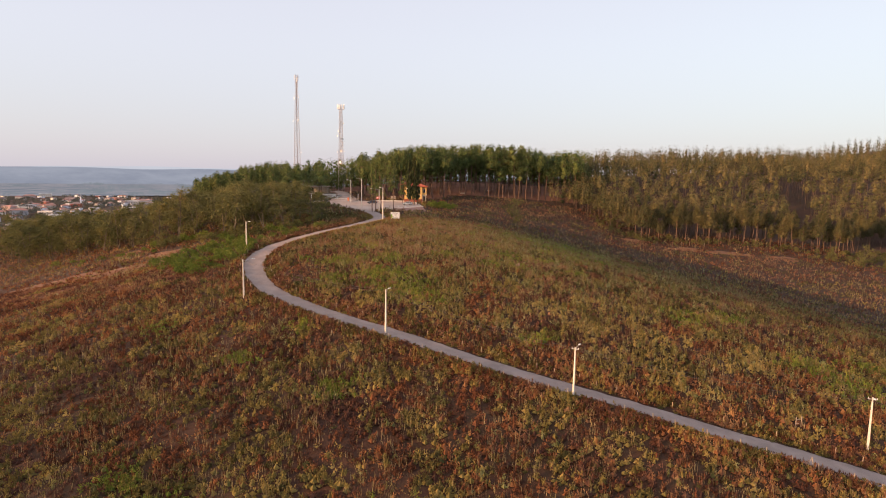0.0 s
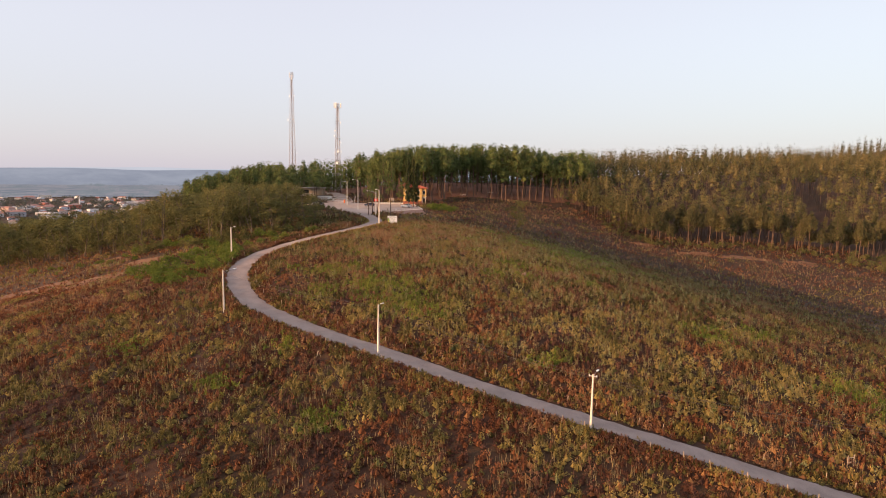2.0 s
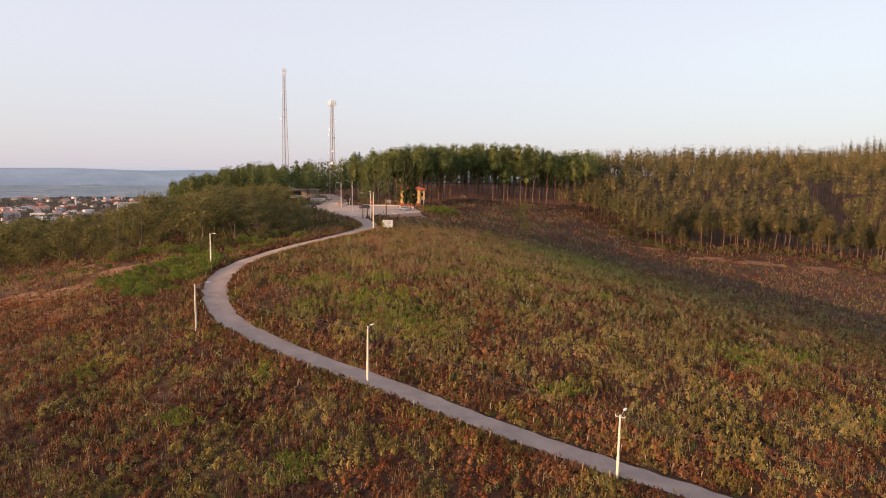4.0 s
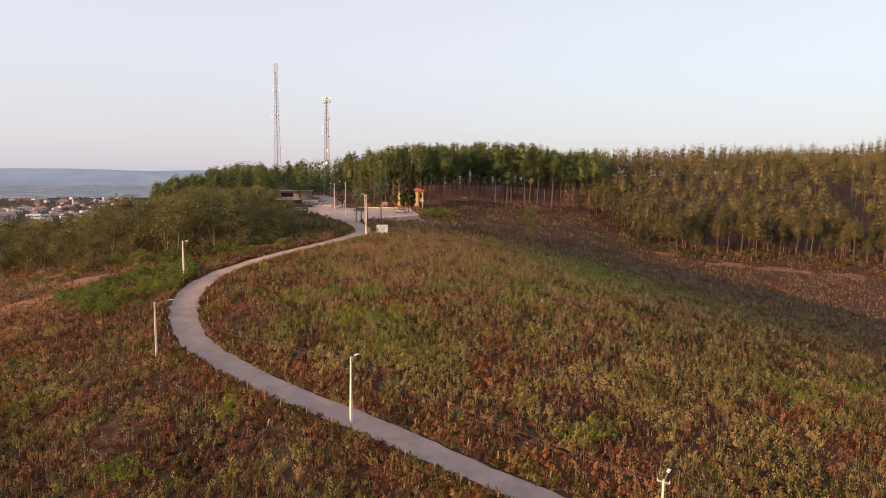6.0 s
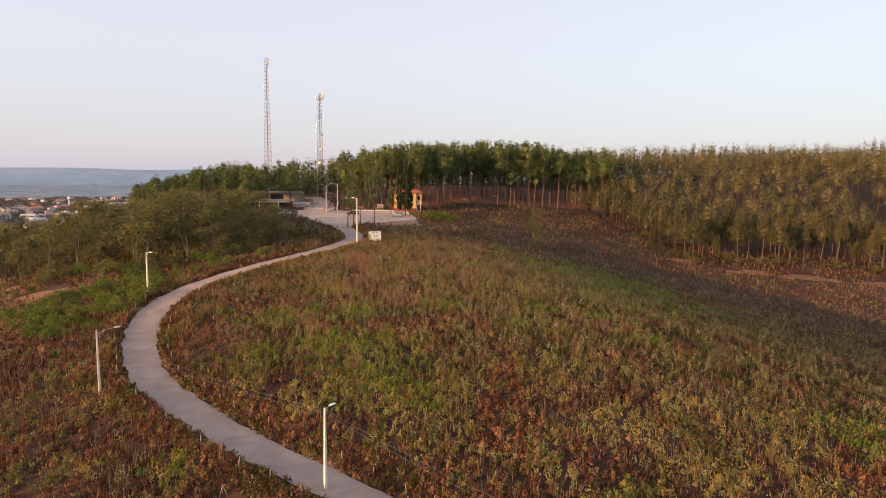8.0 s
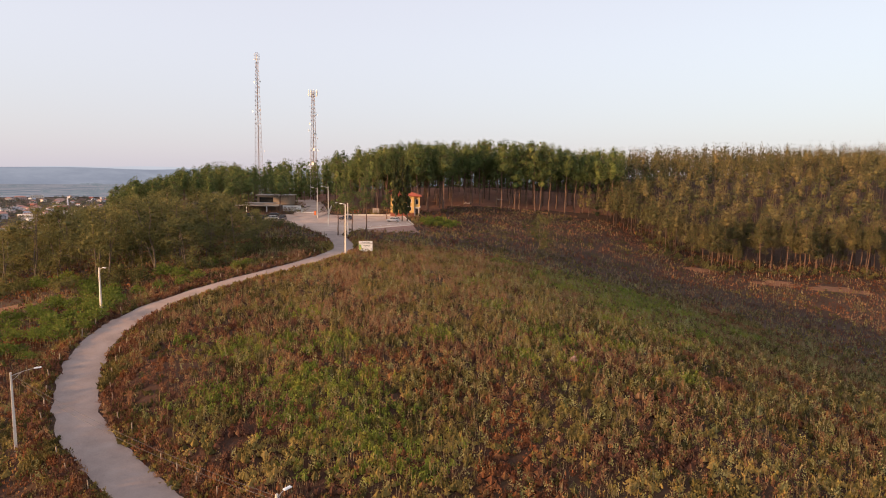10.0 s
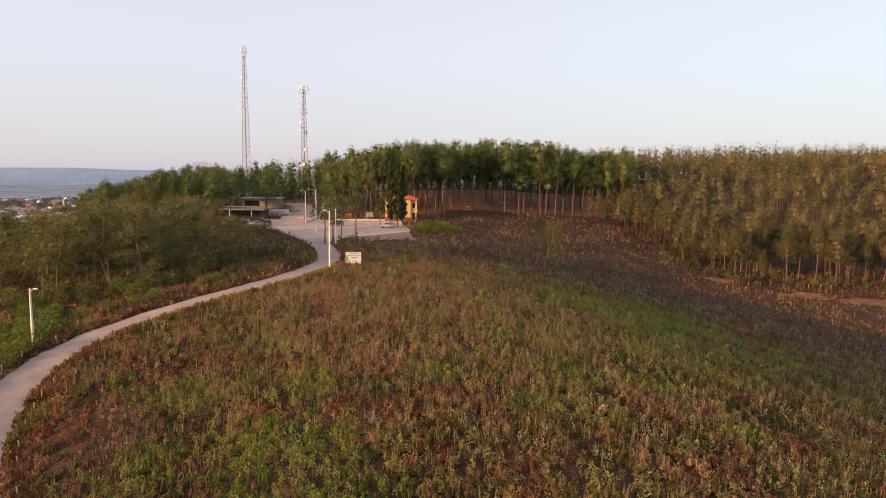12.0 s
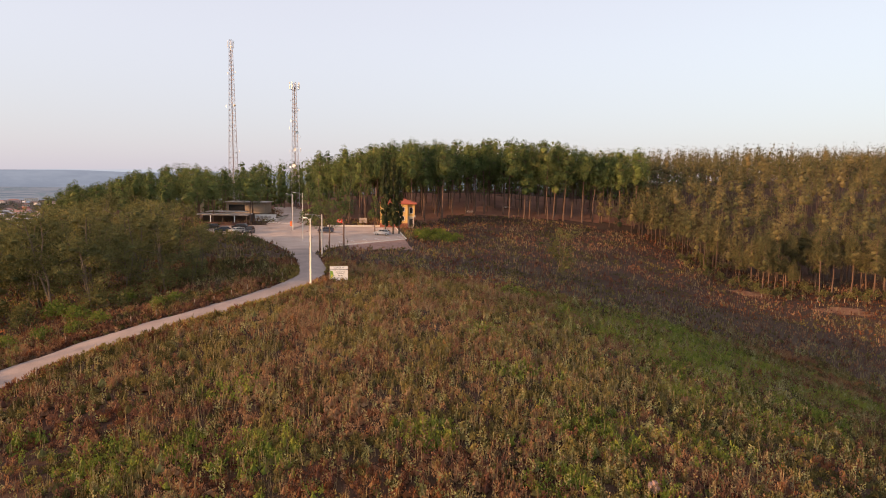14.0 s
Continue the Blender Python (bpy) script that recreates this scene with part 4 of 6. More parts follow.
# bright green herb patches
PATCHES = [(-30.1, 137.0, 2.2), (-32.8, 140.0, 2.6), (-20.9, 125.7, 2.9), (-16.0, 131.2, 3.2), (-13.3, 132.9, 2.2), (-7.8, 144.3, 2.6), (11.0, 138.5, 2.9), (16.7, 145.9, 3.2), (-40.0, 142.1, 2.2), (-32.2, 137.2, 2.6), (-25.9, 140.4, 2.9), (3.9, 139.5, 3.2), (0.3, 157.2, 2.2), (-31.4, 107.8, 2.6), (-36, 66, 4), (-28, 63, 4), (-18, 62, 3.5), (-44, 70, 3.5), (-8, 66, 3), (58, 104, 5), (64, 98, 5), (70, 108, 4), (15, 180, 5), (12, 190, 4), (21, 167, 5), (26, 154, 4), (4, 200, 4), (25, 176, 5), (33, 160, 4), (19, 158, 3), (-6, 143, 2.5), (9, 145, 3), (-26, 150, 3), (24, 138, 3), (7, 148, 4.0), (3, 158, 2.5), (-14, 124, 6.5), (-22, 131, 5), (-30, 128, 4), (-8, 119, 4), (36, 184, 7), (44, 172, 6), (30, 196, 6), (-20, 140, 4), (-2, 170, 3), (42, 118, 4.5), (52, 122, 4), (-20, 90, 3.5), (-38, 98, 3.5), (-60, 110, 3.5), (12, 104, 3)]
q = np.random.default_rng(53)
px, py = [], []
for x, y, s in PATCHES:
    n = int(s * s * 5)
    px.append(x + q.normal(size=n) * s * 0.55)
    py.append(y + q.normal(size=n) * s * 0.45)
px, py = np.concatenate(px), np.concatenate(py)
ok = near_road(px, py)[0] > 3.2
shrubs("herb_patches", px[ok], py[ok], q, 0.48, 0.95, 26, 0.24, patch_green, "patches of fresh green broad-leaved herbs", 0.1)

# ---- materials of the built things ----
yellow_wall = plain("ochre_plaster", (0.62, 0.40, 0.14), 0.85)
beige_wall = plain("beige_plaster", (0.30, 0.235, 0.17), 0.85)
pale_plaster = plain("pale_plaster", (0.62, 0.52, 0.42), 0.85)
maroon_wall = plain("maroon_plinth", (0.25, 0.08, 0.05), 0.8)
red_tile = plain("red_roof_tiles", (0.42, 0.10, 0.05), 0.8)
grey_roof = plain("grey_roof_sheet", (0.34, 0.29, 0.25), 0.7)
dark_wood = plain("dark_stained_wood", (0.07, 0.045, 0.03), 0.8)
window_dark = plain("dark_window_glass", (0.02, 0.022, 0.025), 0.08, 0.0, 0.02)
tyre_rubber = plain("tyre_rubber", (0.02, 0.02, 0.02), 0.9)
rim_metal = plain("wheel_metal", (0.45, 0.45, 0.46), 0.35, 0.8)
lamp_white = plain("lamp_housing", (0.8, 0.8, 0.78), 0.4)
red_paint = plain("red_paint", (0.55, 0.03, 0.02), 0.5)
orange_paint = plain("orange_paint", (0.65, 0.16, 0.04), 0.6)
sign_green = plain("sign_green", (0.20, 0.36, 0.05), 0.5)
sign_yellow = plain("sign_yellow", (0.65, 0.55, 0.08), 0.5)
sign_ink = plain("sign_ink", (0.10, 0.13, 0.09), 0.6)
post_wood = plain("weathered_post_wood", (0.36, 0.28, 0.20), 0.9)
stone = plain("pinkish_stone", (0.46, 0.29, 0.23), 0.9)
apron_stone = surface("apron_stone", [(0.35, (0.19, 0.105, 0.08)), (0.5, (0.27, 0.155, 0.12)), (0.65, (0.34, 0.21, 0.165))], 0.9, 5.0, 0.95, 0, 0.8, 0.08)

# ---- lighting poles and cables along the lane ----


def nearest_road(x, y):
    i = int(np.argmin((ROAD[:, 0] - x) ** 2 + (ROAD[:, 1] - y) ** 2))
    return ROAD[i]


def lamp_pole(x, y, h, arm=1.6, bracket=False, away=None):
    """A square-tapered concrete pole with a street lamp on an arm that reaches over the lane."""
    rx, ry = nearest_road(x, y) if away is None else away
    turn = math.degrees(math.atan2(ry - y, rx - x))
    e = thing("lamp_pole", pose(x, y, gz(x, y), 0, 0, turn), "pale concrete street lamp pole beside the lane", "lamp pole", "lamp poles along the lane")
    bm = bmesh.new()
    n = [(0.135, -0.4), (0.13, 1.5), (0.085, h)]
    rings = [[bm.verts.new((sx * w, sy * w, z)) for sx, sy in ((-1, -1), (1, -1), (1, 1), (-1, 1))] for w, z in n]
    for a, b in zip(rings, rings[1:]):
        for i in range(4):
            bm.faces.new((a[i], a[(i + 1) % 4], b[(i + 1) % 4], b[i]))
    bm.faces.new(rings[-1])
    bmesh.ops.bevel(bm, geom=[ed for ed in bm.edges if abs(ed.verts[0].co.z - ed.verts[1].co.z) > 0.5], offset=0.025, segments=1, affect="EDGES")
    part("pole", bm, concrete, e)
    bm = bmesh.new()
    tube(bm, (0, 0, h - 0.35), (arm * 0.55, 0, h - 0.05), 0.03, 0.03, 6)
    tube(bm, (arm * 0.5, 0, h - 0.07), (arm, 0, h + 0.05), 0.03, 0.025, 6)
    tube(bm, (0, 0, h - 0.9), (arm * 0.45, 0, h - 0.12), 0.02, 0.02, 5)
    part("arm", bm, steel, e, "thin steel bracket arm")
    bm = bmesh.new()
    box(bm, (arm - 0.1, -0.14, h + 0.0), (arm + 0.55, 0.14, h + 0.11), 0.03)
    part("lamp_head", bm, lamp_white, e, "white flat lamp head")
    if bracket:
        bm = bmesh.new()
        box(bm, (-0.06, -0.55, h - 0.30), (0.06, 0.55, h - 0.20), 0.01)
        part("crossarm", bm, steel, e)
        for s in (-0.5, 0.5):
            bm = bmesh.new()
            tube(bm, (0, s, h - 0.2), (0, s, h - 0.02), 0.05, 0.03, 6)
            part("insulator", bm, lamp_white, e)
    return Vector((x, y, gz(x, y) + h - 0.15))


POLES = [(54.8, 83, 7.4, 0.6, True), (15.6, 88.1, 7.5, 1.5, True), (-15.0, 105.0, 8.0, 0.7, False), (-46.8, 120.5, 8.0, 2.0, False), (-58.6, 152.6, 7.5, 0.9, False), (-28.0, 183.0, 10.3, 0.7, False), (-33.6, 210.1, 8.2, 2.6, False)]
tops = [lamp_pole(*p) for p in POLES]
tops.append(lamp_pole(-44.1, 232.3, 11.0, 1.6, False))
tops.append(lamp_pole(-52.0, 249.7, 9.5, 1.2, False))


def cable(a, b, sag, off):
    cu = bpy.data.curves.new("power_cable", "CURVE")
    cu.dimensions, cu.bevel_depth, cu.bevel_resolution = "3D", 0.014, 1
    s = cu.splines.new("POLY")
    s.points.add(16)
    a, b = a + Vector((0, 0, off)), b + Vector((0, 0, off))
    for i in range(17):
        u = i / 16
        p = a.lerp(b, u) - Vector((0, 0, sag * 4 * u * (1 - u)))
        s.points[i].co = (*p, 1)
    cu.materials.append(darksteel)
    tagged(new("power_cable", cu), "thin dark power cable sagging between lamp poles", "cable", "cables between lamp poles")


route = [Vector((104, 66, gz(104, 66) + 7.3))] + tops
for a, b in zip(route[:5], route[1:5]):
    cable(a, b, 0.35 + 0.012 * (b - a).length, 0.0)
    cable(a, b, 0.55 + 0.014 * (b - a).length, -0.28)

# ---- fence posts along the lane ----


def fence(side, start, stop, gap, off, label):
    e = thing("fence", pose(0, 0, 0), label, "fence", "post fences along the lane")
    bm = bmesh.new()
    tube(bm, (0, 0, -0.5), (0, 0, 1.15), 0.065, 0.055, 6)
    me = bpy.data.meshes.new("post")
    bm.to_mesh(me)
    bm.free()
    me.materials.append(post_wood)
    q = np.random.default_rng(int(start + 10 * (side + 2)))
    s = start
    while s < stop:
        i = int(s)
        if i >= len(ROAD):
            break
        o = side * (off + q.normal() * 0.12)
        x, y = ROAD[i] + ROAD_SIDE[i] * o
        s += gap * q.uniform(0.8, 1.25)
        if q.uniform() < 0.12:
            continue
        p = new("post", me)
        p.parent = e
        p.matrix_basis = pose(x, y, gz(x, y), q.normal() * 4, q.normal() * 4, q.uniform(0, 90)) @ Matrix.Diagonal((1, 1, q.uniform(0.8, 1.1), 1))
    first = e.children[0].matrix_basis.translation.copy()
    e.matrix_basis = Matrix.Translation(first)
    for c in e.children:
        c.matrix_basis = Matrix.Translation(-first) @ c.matrix_basis


fence(1, 70, 225, 3.3, 3.1, "short weathered fence posts along the lower verge")
fence(-1, 70, 245, 3.4, 3.6, "short weathered fence posts along the upper verge")
fence(1, 232, 296, 3.4, 3.4, "short grey fence posts below the locust trees")

# ---- lattice masts ----


mast_steel = plain("weathered_mast_steel", (0.46, 0.41, 0.41), 0.55, 0.4)


def beam(bm, a, b, w):
    tube(bm, a, b, w, w, 4)


def mast(x, y, h, base_w, top_w, bays, label):
    e = thing("lattice_mast", pose(x, y, gz(x, y) - 0.3, 0, 0, 20), label, "radio mast", "radio masts on the hilltop")
    width = lambda z: base_w + (top_w - base_w) * z / h
    corner = lambda k, z: Vector(((-1, 1, 1, -1)[k] * width(z) / 2, (-1, -1, 1, 1)[k] * width(z) / 2, z))
    for k in range(4):
        bm = bmesh.new()
        beam(bm, corner(k, 0), corner(k, h), 0.07)
        part("leg", bm, mast_steel, e)
    zs = [h * (1 - (1 - i / bays) ** 1.12) for i in range(bays + 1)]
    for k in range(4):
        bm = bmesh.new()
        j = (k + 1) % 4
        for i, (z0, z1) in enumerate(zip(zs, zs[1:])):
            beam(bm, corner(k, z1), corner(j, z1), 0.035)
            beam(bm, corner(k, z0), corner(j, z1), 0.03)
            beam(bm, corner(j, z0), corner(k, z1), 0.03)
        part("bracing", bm, mast_steel, e)
    bm = bmesh.new()
    box(bm, (-0.16, -0.08, 0), (0.16, 0.08, h * 0.97))
    for i in range(int(h / 1.2)):
        box(bm, (-0.3, -0.13, i * 1.2), (0.3, -0.1, i * 1.2 + 0.06))
    part("cable_ladder", bm, plain("cable_tray", (0.34, 0.30, 0.30), 0.6), e, "dark cable ladder inside the mast")
    return e, width


def panel(e, x, y, z, a, hh=1.9):
    bm = bmesh.new()
    box(bm, (-0.16, -0.08, -hh / 2), (0.16, 0.08, hh / 2), 0.03)
    tube(bm, (0, 0.16, -hh / 2), (0, 0.16, hh / 2), 0.03, 0.03, 6)
    o = part("panel_antenna", bm, lamp_white, e, "white panel antenna")
    o.matrix_basis = pose(x, y, z, 0, 0, a)


def dish(e, x, y, z, a, rad):
    bm = bmesh.new()
    rings = []
    for i in range(4):
        u = i / 3
        rings.append([bm.verts.new((rad * u * math.cos(t) + 1e-4, -0.3 * rad * u * u, rad * u * math.sin(t))) for t in np.linspace(0, 6.283, 14, endpoint=False)])
    for p, q2 in zip(rings, rings[1:]):
        for i in range(14):
            bm.faces.new((p[i], p[(i + 1) % 14], q2[(i + 1) % 14], q2[i]))
    tube(bm, (0, 0, 0), (0, 0.35, 0), 0.06, 0.06, 6)
    o = part("dish_antenna", bm, lamp_white, e, "round white dish antenna")
    o.matrix_basis = pose(x, y, z, 0, 0, a)


def platform(e, z, w):
    bm = bmesh.new()
    for s in (-1, 1):
        box(bm, (-w, s * w - 0.04, z), (w, s * w + 0.04, z + 0.08))
        box(bm, (s * w - 0.04, -w, z), (s * w + 0.04, w, z + 0.08))
        box(bm, (-w, s * w - 0.03, z + 1.0), (w, s * w + 0.03, z + 1.05))
        box(bm, (s * w - 0.03, -w, z + 1.0), (s * w + 0.03, w, z + 1.05))
    part("platform_rail", bm, steel, e)


tall, tw = mast(-92.2, 308.4, 93.4 - gz(-92.2, 308.4), 3.7, 1.05, 34, "tall slender galvanised lattice radio mast above the pines")
H1 = 93.4 - gz(-92.2, 308.4)
for k in range(4):
    panel(tall, 0.9 * math.cos(k * 1.57), 0.9 * math.sin(k * 1.57), H1 - 1.6 - 0.7 * (k % 2), k * 90 - 90, 2.4)
for z, a, rad, out in ((H1 - 11.5, 200, 0.45, 1.1), (H1 - 11, 20, 0.4, 1.2), (H1 * 0.62, 200, 0.5, 1.9), (H1 * 0.63, 60, 0.5, 1.4), (H1 * 0.36, 10, 0.45, 2.1)):
    dish(tall, out * math.cos(radians(a)), out * math.sin(radians(a)), z, a + 90, rad)
short, tw = mast(-69.3, 307.3, 78.6 - gz(-69.3, 307.3), 2.9, 1.1, 26, "galvanised lattice mobile mast crowned with white panel antennas")
H2 = 78.6 - gz(-69.3, 307.3)
platform(short, H2 - 2.2, 1.3)
platform(short, H2 - 9.5, 1.2)
for k in range(9):
    a = k * 6.283 / 9
    panel(short, 1.75 * math.cos(a), 1.75 * math.sin(a), H2 - 0.9, math.degrees(a) + 90, 2.3)
for z, a, rad, out in ((H2 - 6, 170, 0.4, 1.2), (H2 - 9, 10, 0.45, 1.4), (H2 - 13, 200, 0.5, 1.3), (H2 - 15.5, 190, 0.5, 1.6), (H2 - 17, 300, 0.6, 1.2), (H2 - 18.5, 350, 0.6, 1.6), (H2 - 23, 355, 0.75, 1.7), (H2 - 23, 260, 0.6, 1.4), (H2 - 23.5, 180, 0.5, 1.6), (H2 - 28.5, 250, 0.7, 1.6), (H2 - 29, 200, 0.45, 1.7)):
    dish(short, out * math.cos(radians(a)), out * math.sin(radians(a)), z, a + 90, rad)

# ---- billboard ----
e = thing("billboard", pose(-24.8, 187.3, gz(-24.8, 187.3) - 0.65, 0, 0, 16) @ Matrix.Diagonal((0.84, 0.84, 0.84, 1)), "white information board with a header strip on red posts", "sign board")
for s in (-0.55, 0.55):
    bm = bmesh.new()
    box(bm, (s - 0.05, -0.05, -0.4), (s + 0.05, 0.05, 1.2))
    tube(bm, (s, 0.05, 0.0), (s * 2.2, 0.05, 1.15), 0.04, 0.04, 6)
    part("post", bm, maroon_wall, e, "dark red steel post")
bm = bmesh.new()
box(bm, (-1.65, -0.06, 1.1), (1.65, 0.06, 3.05), 0.015)
part("panel", bm, white, e)
bm = bmesh.new()
box(bm, (-1.65, -0.06, 3.15), (1.65, 0.06, 3.75), 0.015)
part("header", bm, white, e)
for z in (1.02, 3.06):
    bm = bmesh.new()
    box(bm, (-1.72, -0.03, z), (1.72, 0.03, z + 0.08))
    part("rail", bm, darksteel, e)
bm = bmesh.new()
vs = [bm.verts.new(p) for p in ((-1.6, -0.068, 1.2), (-0.95, -0.068, 2.0), (-1.1, -0.068, 2.9), (-1.6, -0.068, 2.95))]
bm.faces.new(vs)
part("emblem", bm, sign_green, e, "green and yellow printed leaf shape")
bm = bmesh.new()
vs = [bm.verts.new(p) for p in ((-1.5, -0.074, 1.5), (-1.1, -0.074, 1.9), (-1.3, -0.074, 2.4))]
bm.faces.new(vs)
part("emblem", bm, sign_yellow, e)
for z, a, b, hh in ((3.38, -0.95, 0.95, 0.13), (2.62, -0.55, 1.05, 0.12), (2.3, -0.3, 0.85, 0.1), (2.0, -0.2, 0.75, 0.08), (1.7, -0.15, 0.7, 0.07)):
    bm = bmesh.new()
    x0, q = a, np.random.default_rng(int(z * 100))
    while x0 < b:
        w = q.uniform(0.06, 0.2)
        box(bm, (x0, -0.072, z), (min(x0 + w, b), -0.061, z + hh))
        x0 += w + 0.05
    part("text_bar", bm, sign_ink, e)

# ---- cars ----


def prism(bm, profile, w0, w1=None):
    """A side profile (y, z) drawn out across x."""
    w1 = w1 or [w0] * len(profile)
    a = [bm.verts.new((-w, y, z)) for (y, z), w in zip(profile, w1)]
    b = [bm.verts.new((w, y, z)) for (y, z), w in zip(profile, w1)]
    n = len(a)
    for i in range(n):
        bm.faces.new((a[i], a[(i + 1) % n], b[(i + 1) % n], b[i]))
    bm.faces.new(a[::-1])
    bm.faces.new(b)
    bmesh.ops.recalc_face_normals(bm, faces=bm.faces)
    return bm


def car(x, y, turn, paint, label, tall=0.0):
    e = thing("car", pose(x, y, float(lot_z(x, y)) + 0.06, 0, 0, turn), label, "car", "parked cars")
    bm = bmesh.new()
    prism(bm, [(-2.0, 0.3), (2.0, 0.3), (2.05, 0.62), (1.95, 0.82), (1.1, 0.95), (-1.85, 0.98), (-2.03, 0.7)], 0.84)
    bmesh.ops.bevel(bm, geom=list(bm.edges), offset=0.06, segments=2, affect="EDGES")
    part("body", bm, paint, e)
    bm = bmesh.new()
    prism(bm, [(1.15, 0.93), (0.45, 1.40 + tall), (-1.3, 1.42 + tall), (-1.9, 0.95)], 0.7, [0.8, 0.66, 0.66, 0.8])
    bmesh.ops.bevel(bm, geom=list(bm.edges), offset=0.05, segments=2, affect="EDGES")
    cab = part("cabin", bm, paint, e)
    for s in (-1, 1):
        for y0, y1, y2, y3 in ((0.92, 0.05, -0.02, 0.42), (-0.03, -0.85, -0.85, -0.07), (-0.95, -1.68, -1.28, -0.95)):
            bm = bmesh.new()
            vs = [bm.verts.new((s * (0.815 - 0.3 * (z - 0.93) * 0.9 + 0.012), yy, z)) for yy, z in ((y0, 0.99), (y1, 0.99), (y2, 1.34 + tall), (y3, 1.34 + tall))]
            bm.faces.new(vs)
            part("side_window", bm, window_dark, cab)
    for pts in (((1.10, 0.985), (0.53, 1.37 + tall)), ((-1.88, 1.0), (-1.38, 1.37 + tall))):
        bm = bmesh.new()
        k = 0.035 if pts[0][0] > 0 else -0.035
        vs = [bm.verts.new((sx, pts[j][0] + k, pts[j][1] + 0.02)) for sx, j in ((-0.68, 0), (0.68, 0), (0.58, 1), (-0.58, 1))]
        bm.faces.new(vs)
        part("windscreen" if k > 0 else "rear_window", bm, window_dark, cab)
    for sy in (-1.25, 1.28):
        for sx in (-0.8, 0.8):
            bm = bmesh.new()
            tube(bm, (sx - 0.1, sy, 0.31), (sx + 0.1, sy, 0.31), 0.31, 0.31, 16)
            w = part("wheel", bm, tyre_rubber, e)
            bm = bmesh.new()
            tube(bm, (sx - 0.112, sy, 0.31), (sx + 0.112, sy, 0.31), 0.19, 0.19, 12)
            part("rim", bm, rim_metal, w)
    for s in (-0.62, 0.62):
        bm = bmesh.new()
        box(bm, (s - 0.16, 1.98, 0.62), (s + 0.16, 2.06, 0.76), 0.02)
        part("headlight", bm, lamp_white, e)
        bm = bmesh.new()
        box(bm, (s - 0.14, -2.05, 0.66), (s + 0.14, -1.98, 0.84), 0.02)
        part("taillight", bm, red_paint, e)


def car_paint(name, col):
    m, t, b = nodes_of(name)
    g = t.nodes.new("ShaderNodeNewGeometry").outputs["Position"]
    f = noise_node(t, 2.5, 3, 0.6, g)
    c = np.array(col)
    link(t, ramp_node(t, f, [(0.3, tuple(c * 0.88)), (0.7, tuple(c))]), b.inputs["Base Color"])
    b.inputs["Roughness"].default_value, b.inputs["Coat Weight"].default_value = 0.3, 0.6
    return m


silver, black, pale, navy = car_paint("silver_paint", (0.36, 0.40, 0.46)), car_paint("black_paint", (0.02, 0.02, 0.022)), car_paint("cream_paint", (0.6, 0.58, 0.52)), car_paint("navy_paint", (0.03, 0.04, 0.07))
car(-27.7, 245.2, 84, silver, "silver blue hatchback parked beside the cypresses")
car(-72.6, 247.5, 100, black, "black saloon parked before the cafe")
car(-67.4, 242.0, 120, navy, "dark blue car parked at the edge of the gravel")
car(-63.6, 241.6, 150, pale, "cream coloured saloon parked at the edge of the gravel")
car(-60.4, 241.8, 185, black, "black tall car parked at the edge of the gravel", 0.25)
car(-66.0, 249.5, 95, black, "black saloon parked before the cafe")
car(-42.5, 247.0, 95, navy, "dark car parked in the shade of the pines")

# ---- parking marks, kerb and retaining slope ----
for k in range(6):
    bm = bmesh.new()
    box(bm, (-0.15, -1.3, 0), (0.15, 1.3, 0.012))
    x, y = -35.2 + k * 2.4, 231.2 + k * 2.3
    o = part("trim_parking_mark", bm, white)
    o.matrix_basis = pose(x, y, float(lot_z(x, y)) + 0.065, 0, 0, 40)
    tagged(o, "white painted parking mark", "marking", kind="structure")
for k in range(5):
    bm = bmesh.new()
    box(bm, (-0.13, -1.8, 0), (0.13, 1.8, 0.012))
    x, y = -30.6 + k * 0.9, 258.6 - k * 3.0
    o = part("trim_parking_mark", bm, white)
    o.matrix_basis = pose(x, y, float(lot_z(x, y)) + 0.065, 0, 0, 80)
    tagged(o, "white painted parking mark", "marking", kind="structure")


def kerb(name, a, b, h, w, mat, label):
    """A row of separate kerb stones between two places."""
    a, b = Vector(a), Vector(b)
    n = max(1, int((b - a).length / 1.5))
    e = thing(name, pose(a.x, a.y, gz(a.x, a.y)), label, "kerb", kind="structure")
    turn = math.degrees(math.atan2(b.y - a.y, b.x - a.x))
    bm = bmesh.new()
    L = (b - a).length / n
    box(bm, (0.01, -w / 2, -0.35), (L - 0.01, w / 2, h), 0.02)
    me = bpy.data.meshes.new("kerb_stone")
    bm.to_mesh(me)
    bm.free()
    me.materials.append(mat)
    for i in range(n):
        p = a.lerp(b, i / n)
        o = new("kerb_stone", me)
        o.parent = e
        o.matrix_basis = Matrix.Translation(-e.matrix_basis.translation) @ pose(p.x, p.y, gz(p.x, p.y), 0, 0, turn)


# the sloping stone apron below the parking place
A = [np.array(p, float) for p in APRON]
bm = bmesh.new()
rows = []
for i in range(7):
    u = i / 6
    rows.append([])
    for j in range(19):
        v = j / 18
        p = (A[0] * (1 - v) + A[1] * v) * (1 - u) + (A[3] * (1 - v) + A[2] * v) * u
        rows[-1].append(bm.verts.new((p[0], p[1], gz(p[0], p[1]) + 0.10)))
for r0, r1 in zip(rows, rows[1:]):
    for j in range(18):
        bm.faces.new((r0[j], r1[j], r1[j + 1], r0[j + 1]))
tagged(part("pavement_apron", bm, apron_stone), "pinkish stone apron sloping down from the parking place", "pavement", kind="structure")
kerb("trim_kerb_front", (-34.5, 225.6), (-21.2, 239.0), 0.22, 0.3, concrete, "pale concrete kerb at the parking place's edge")
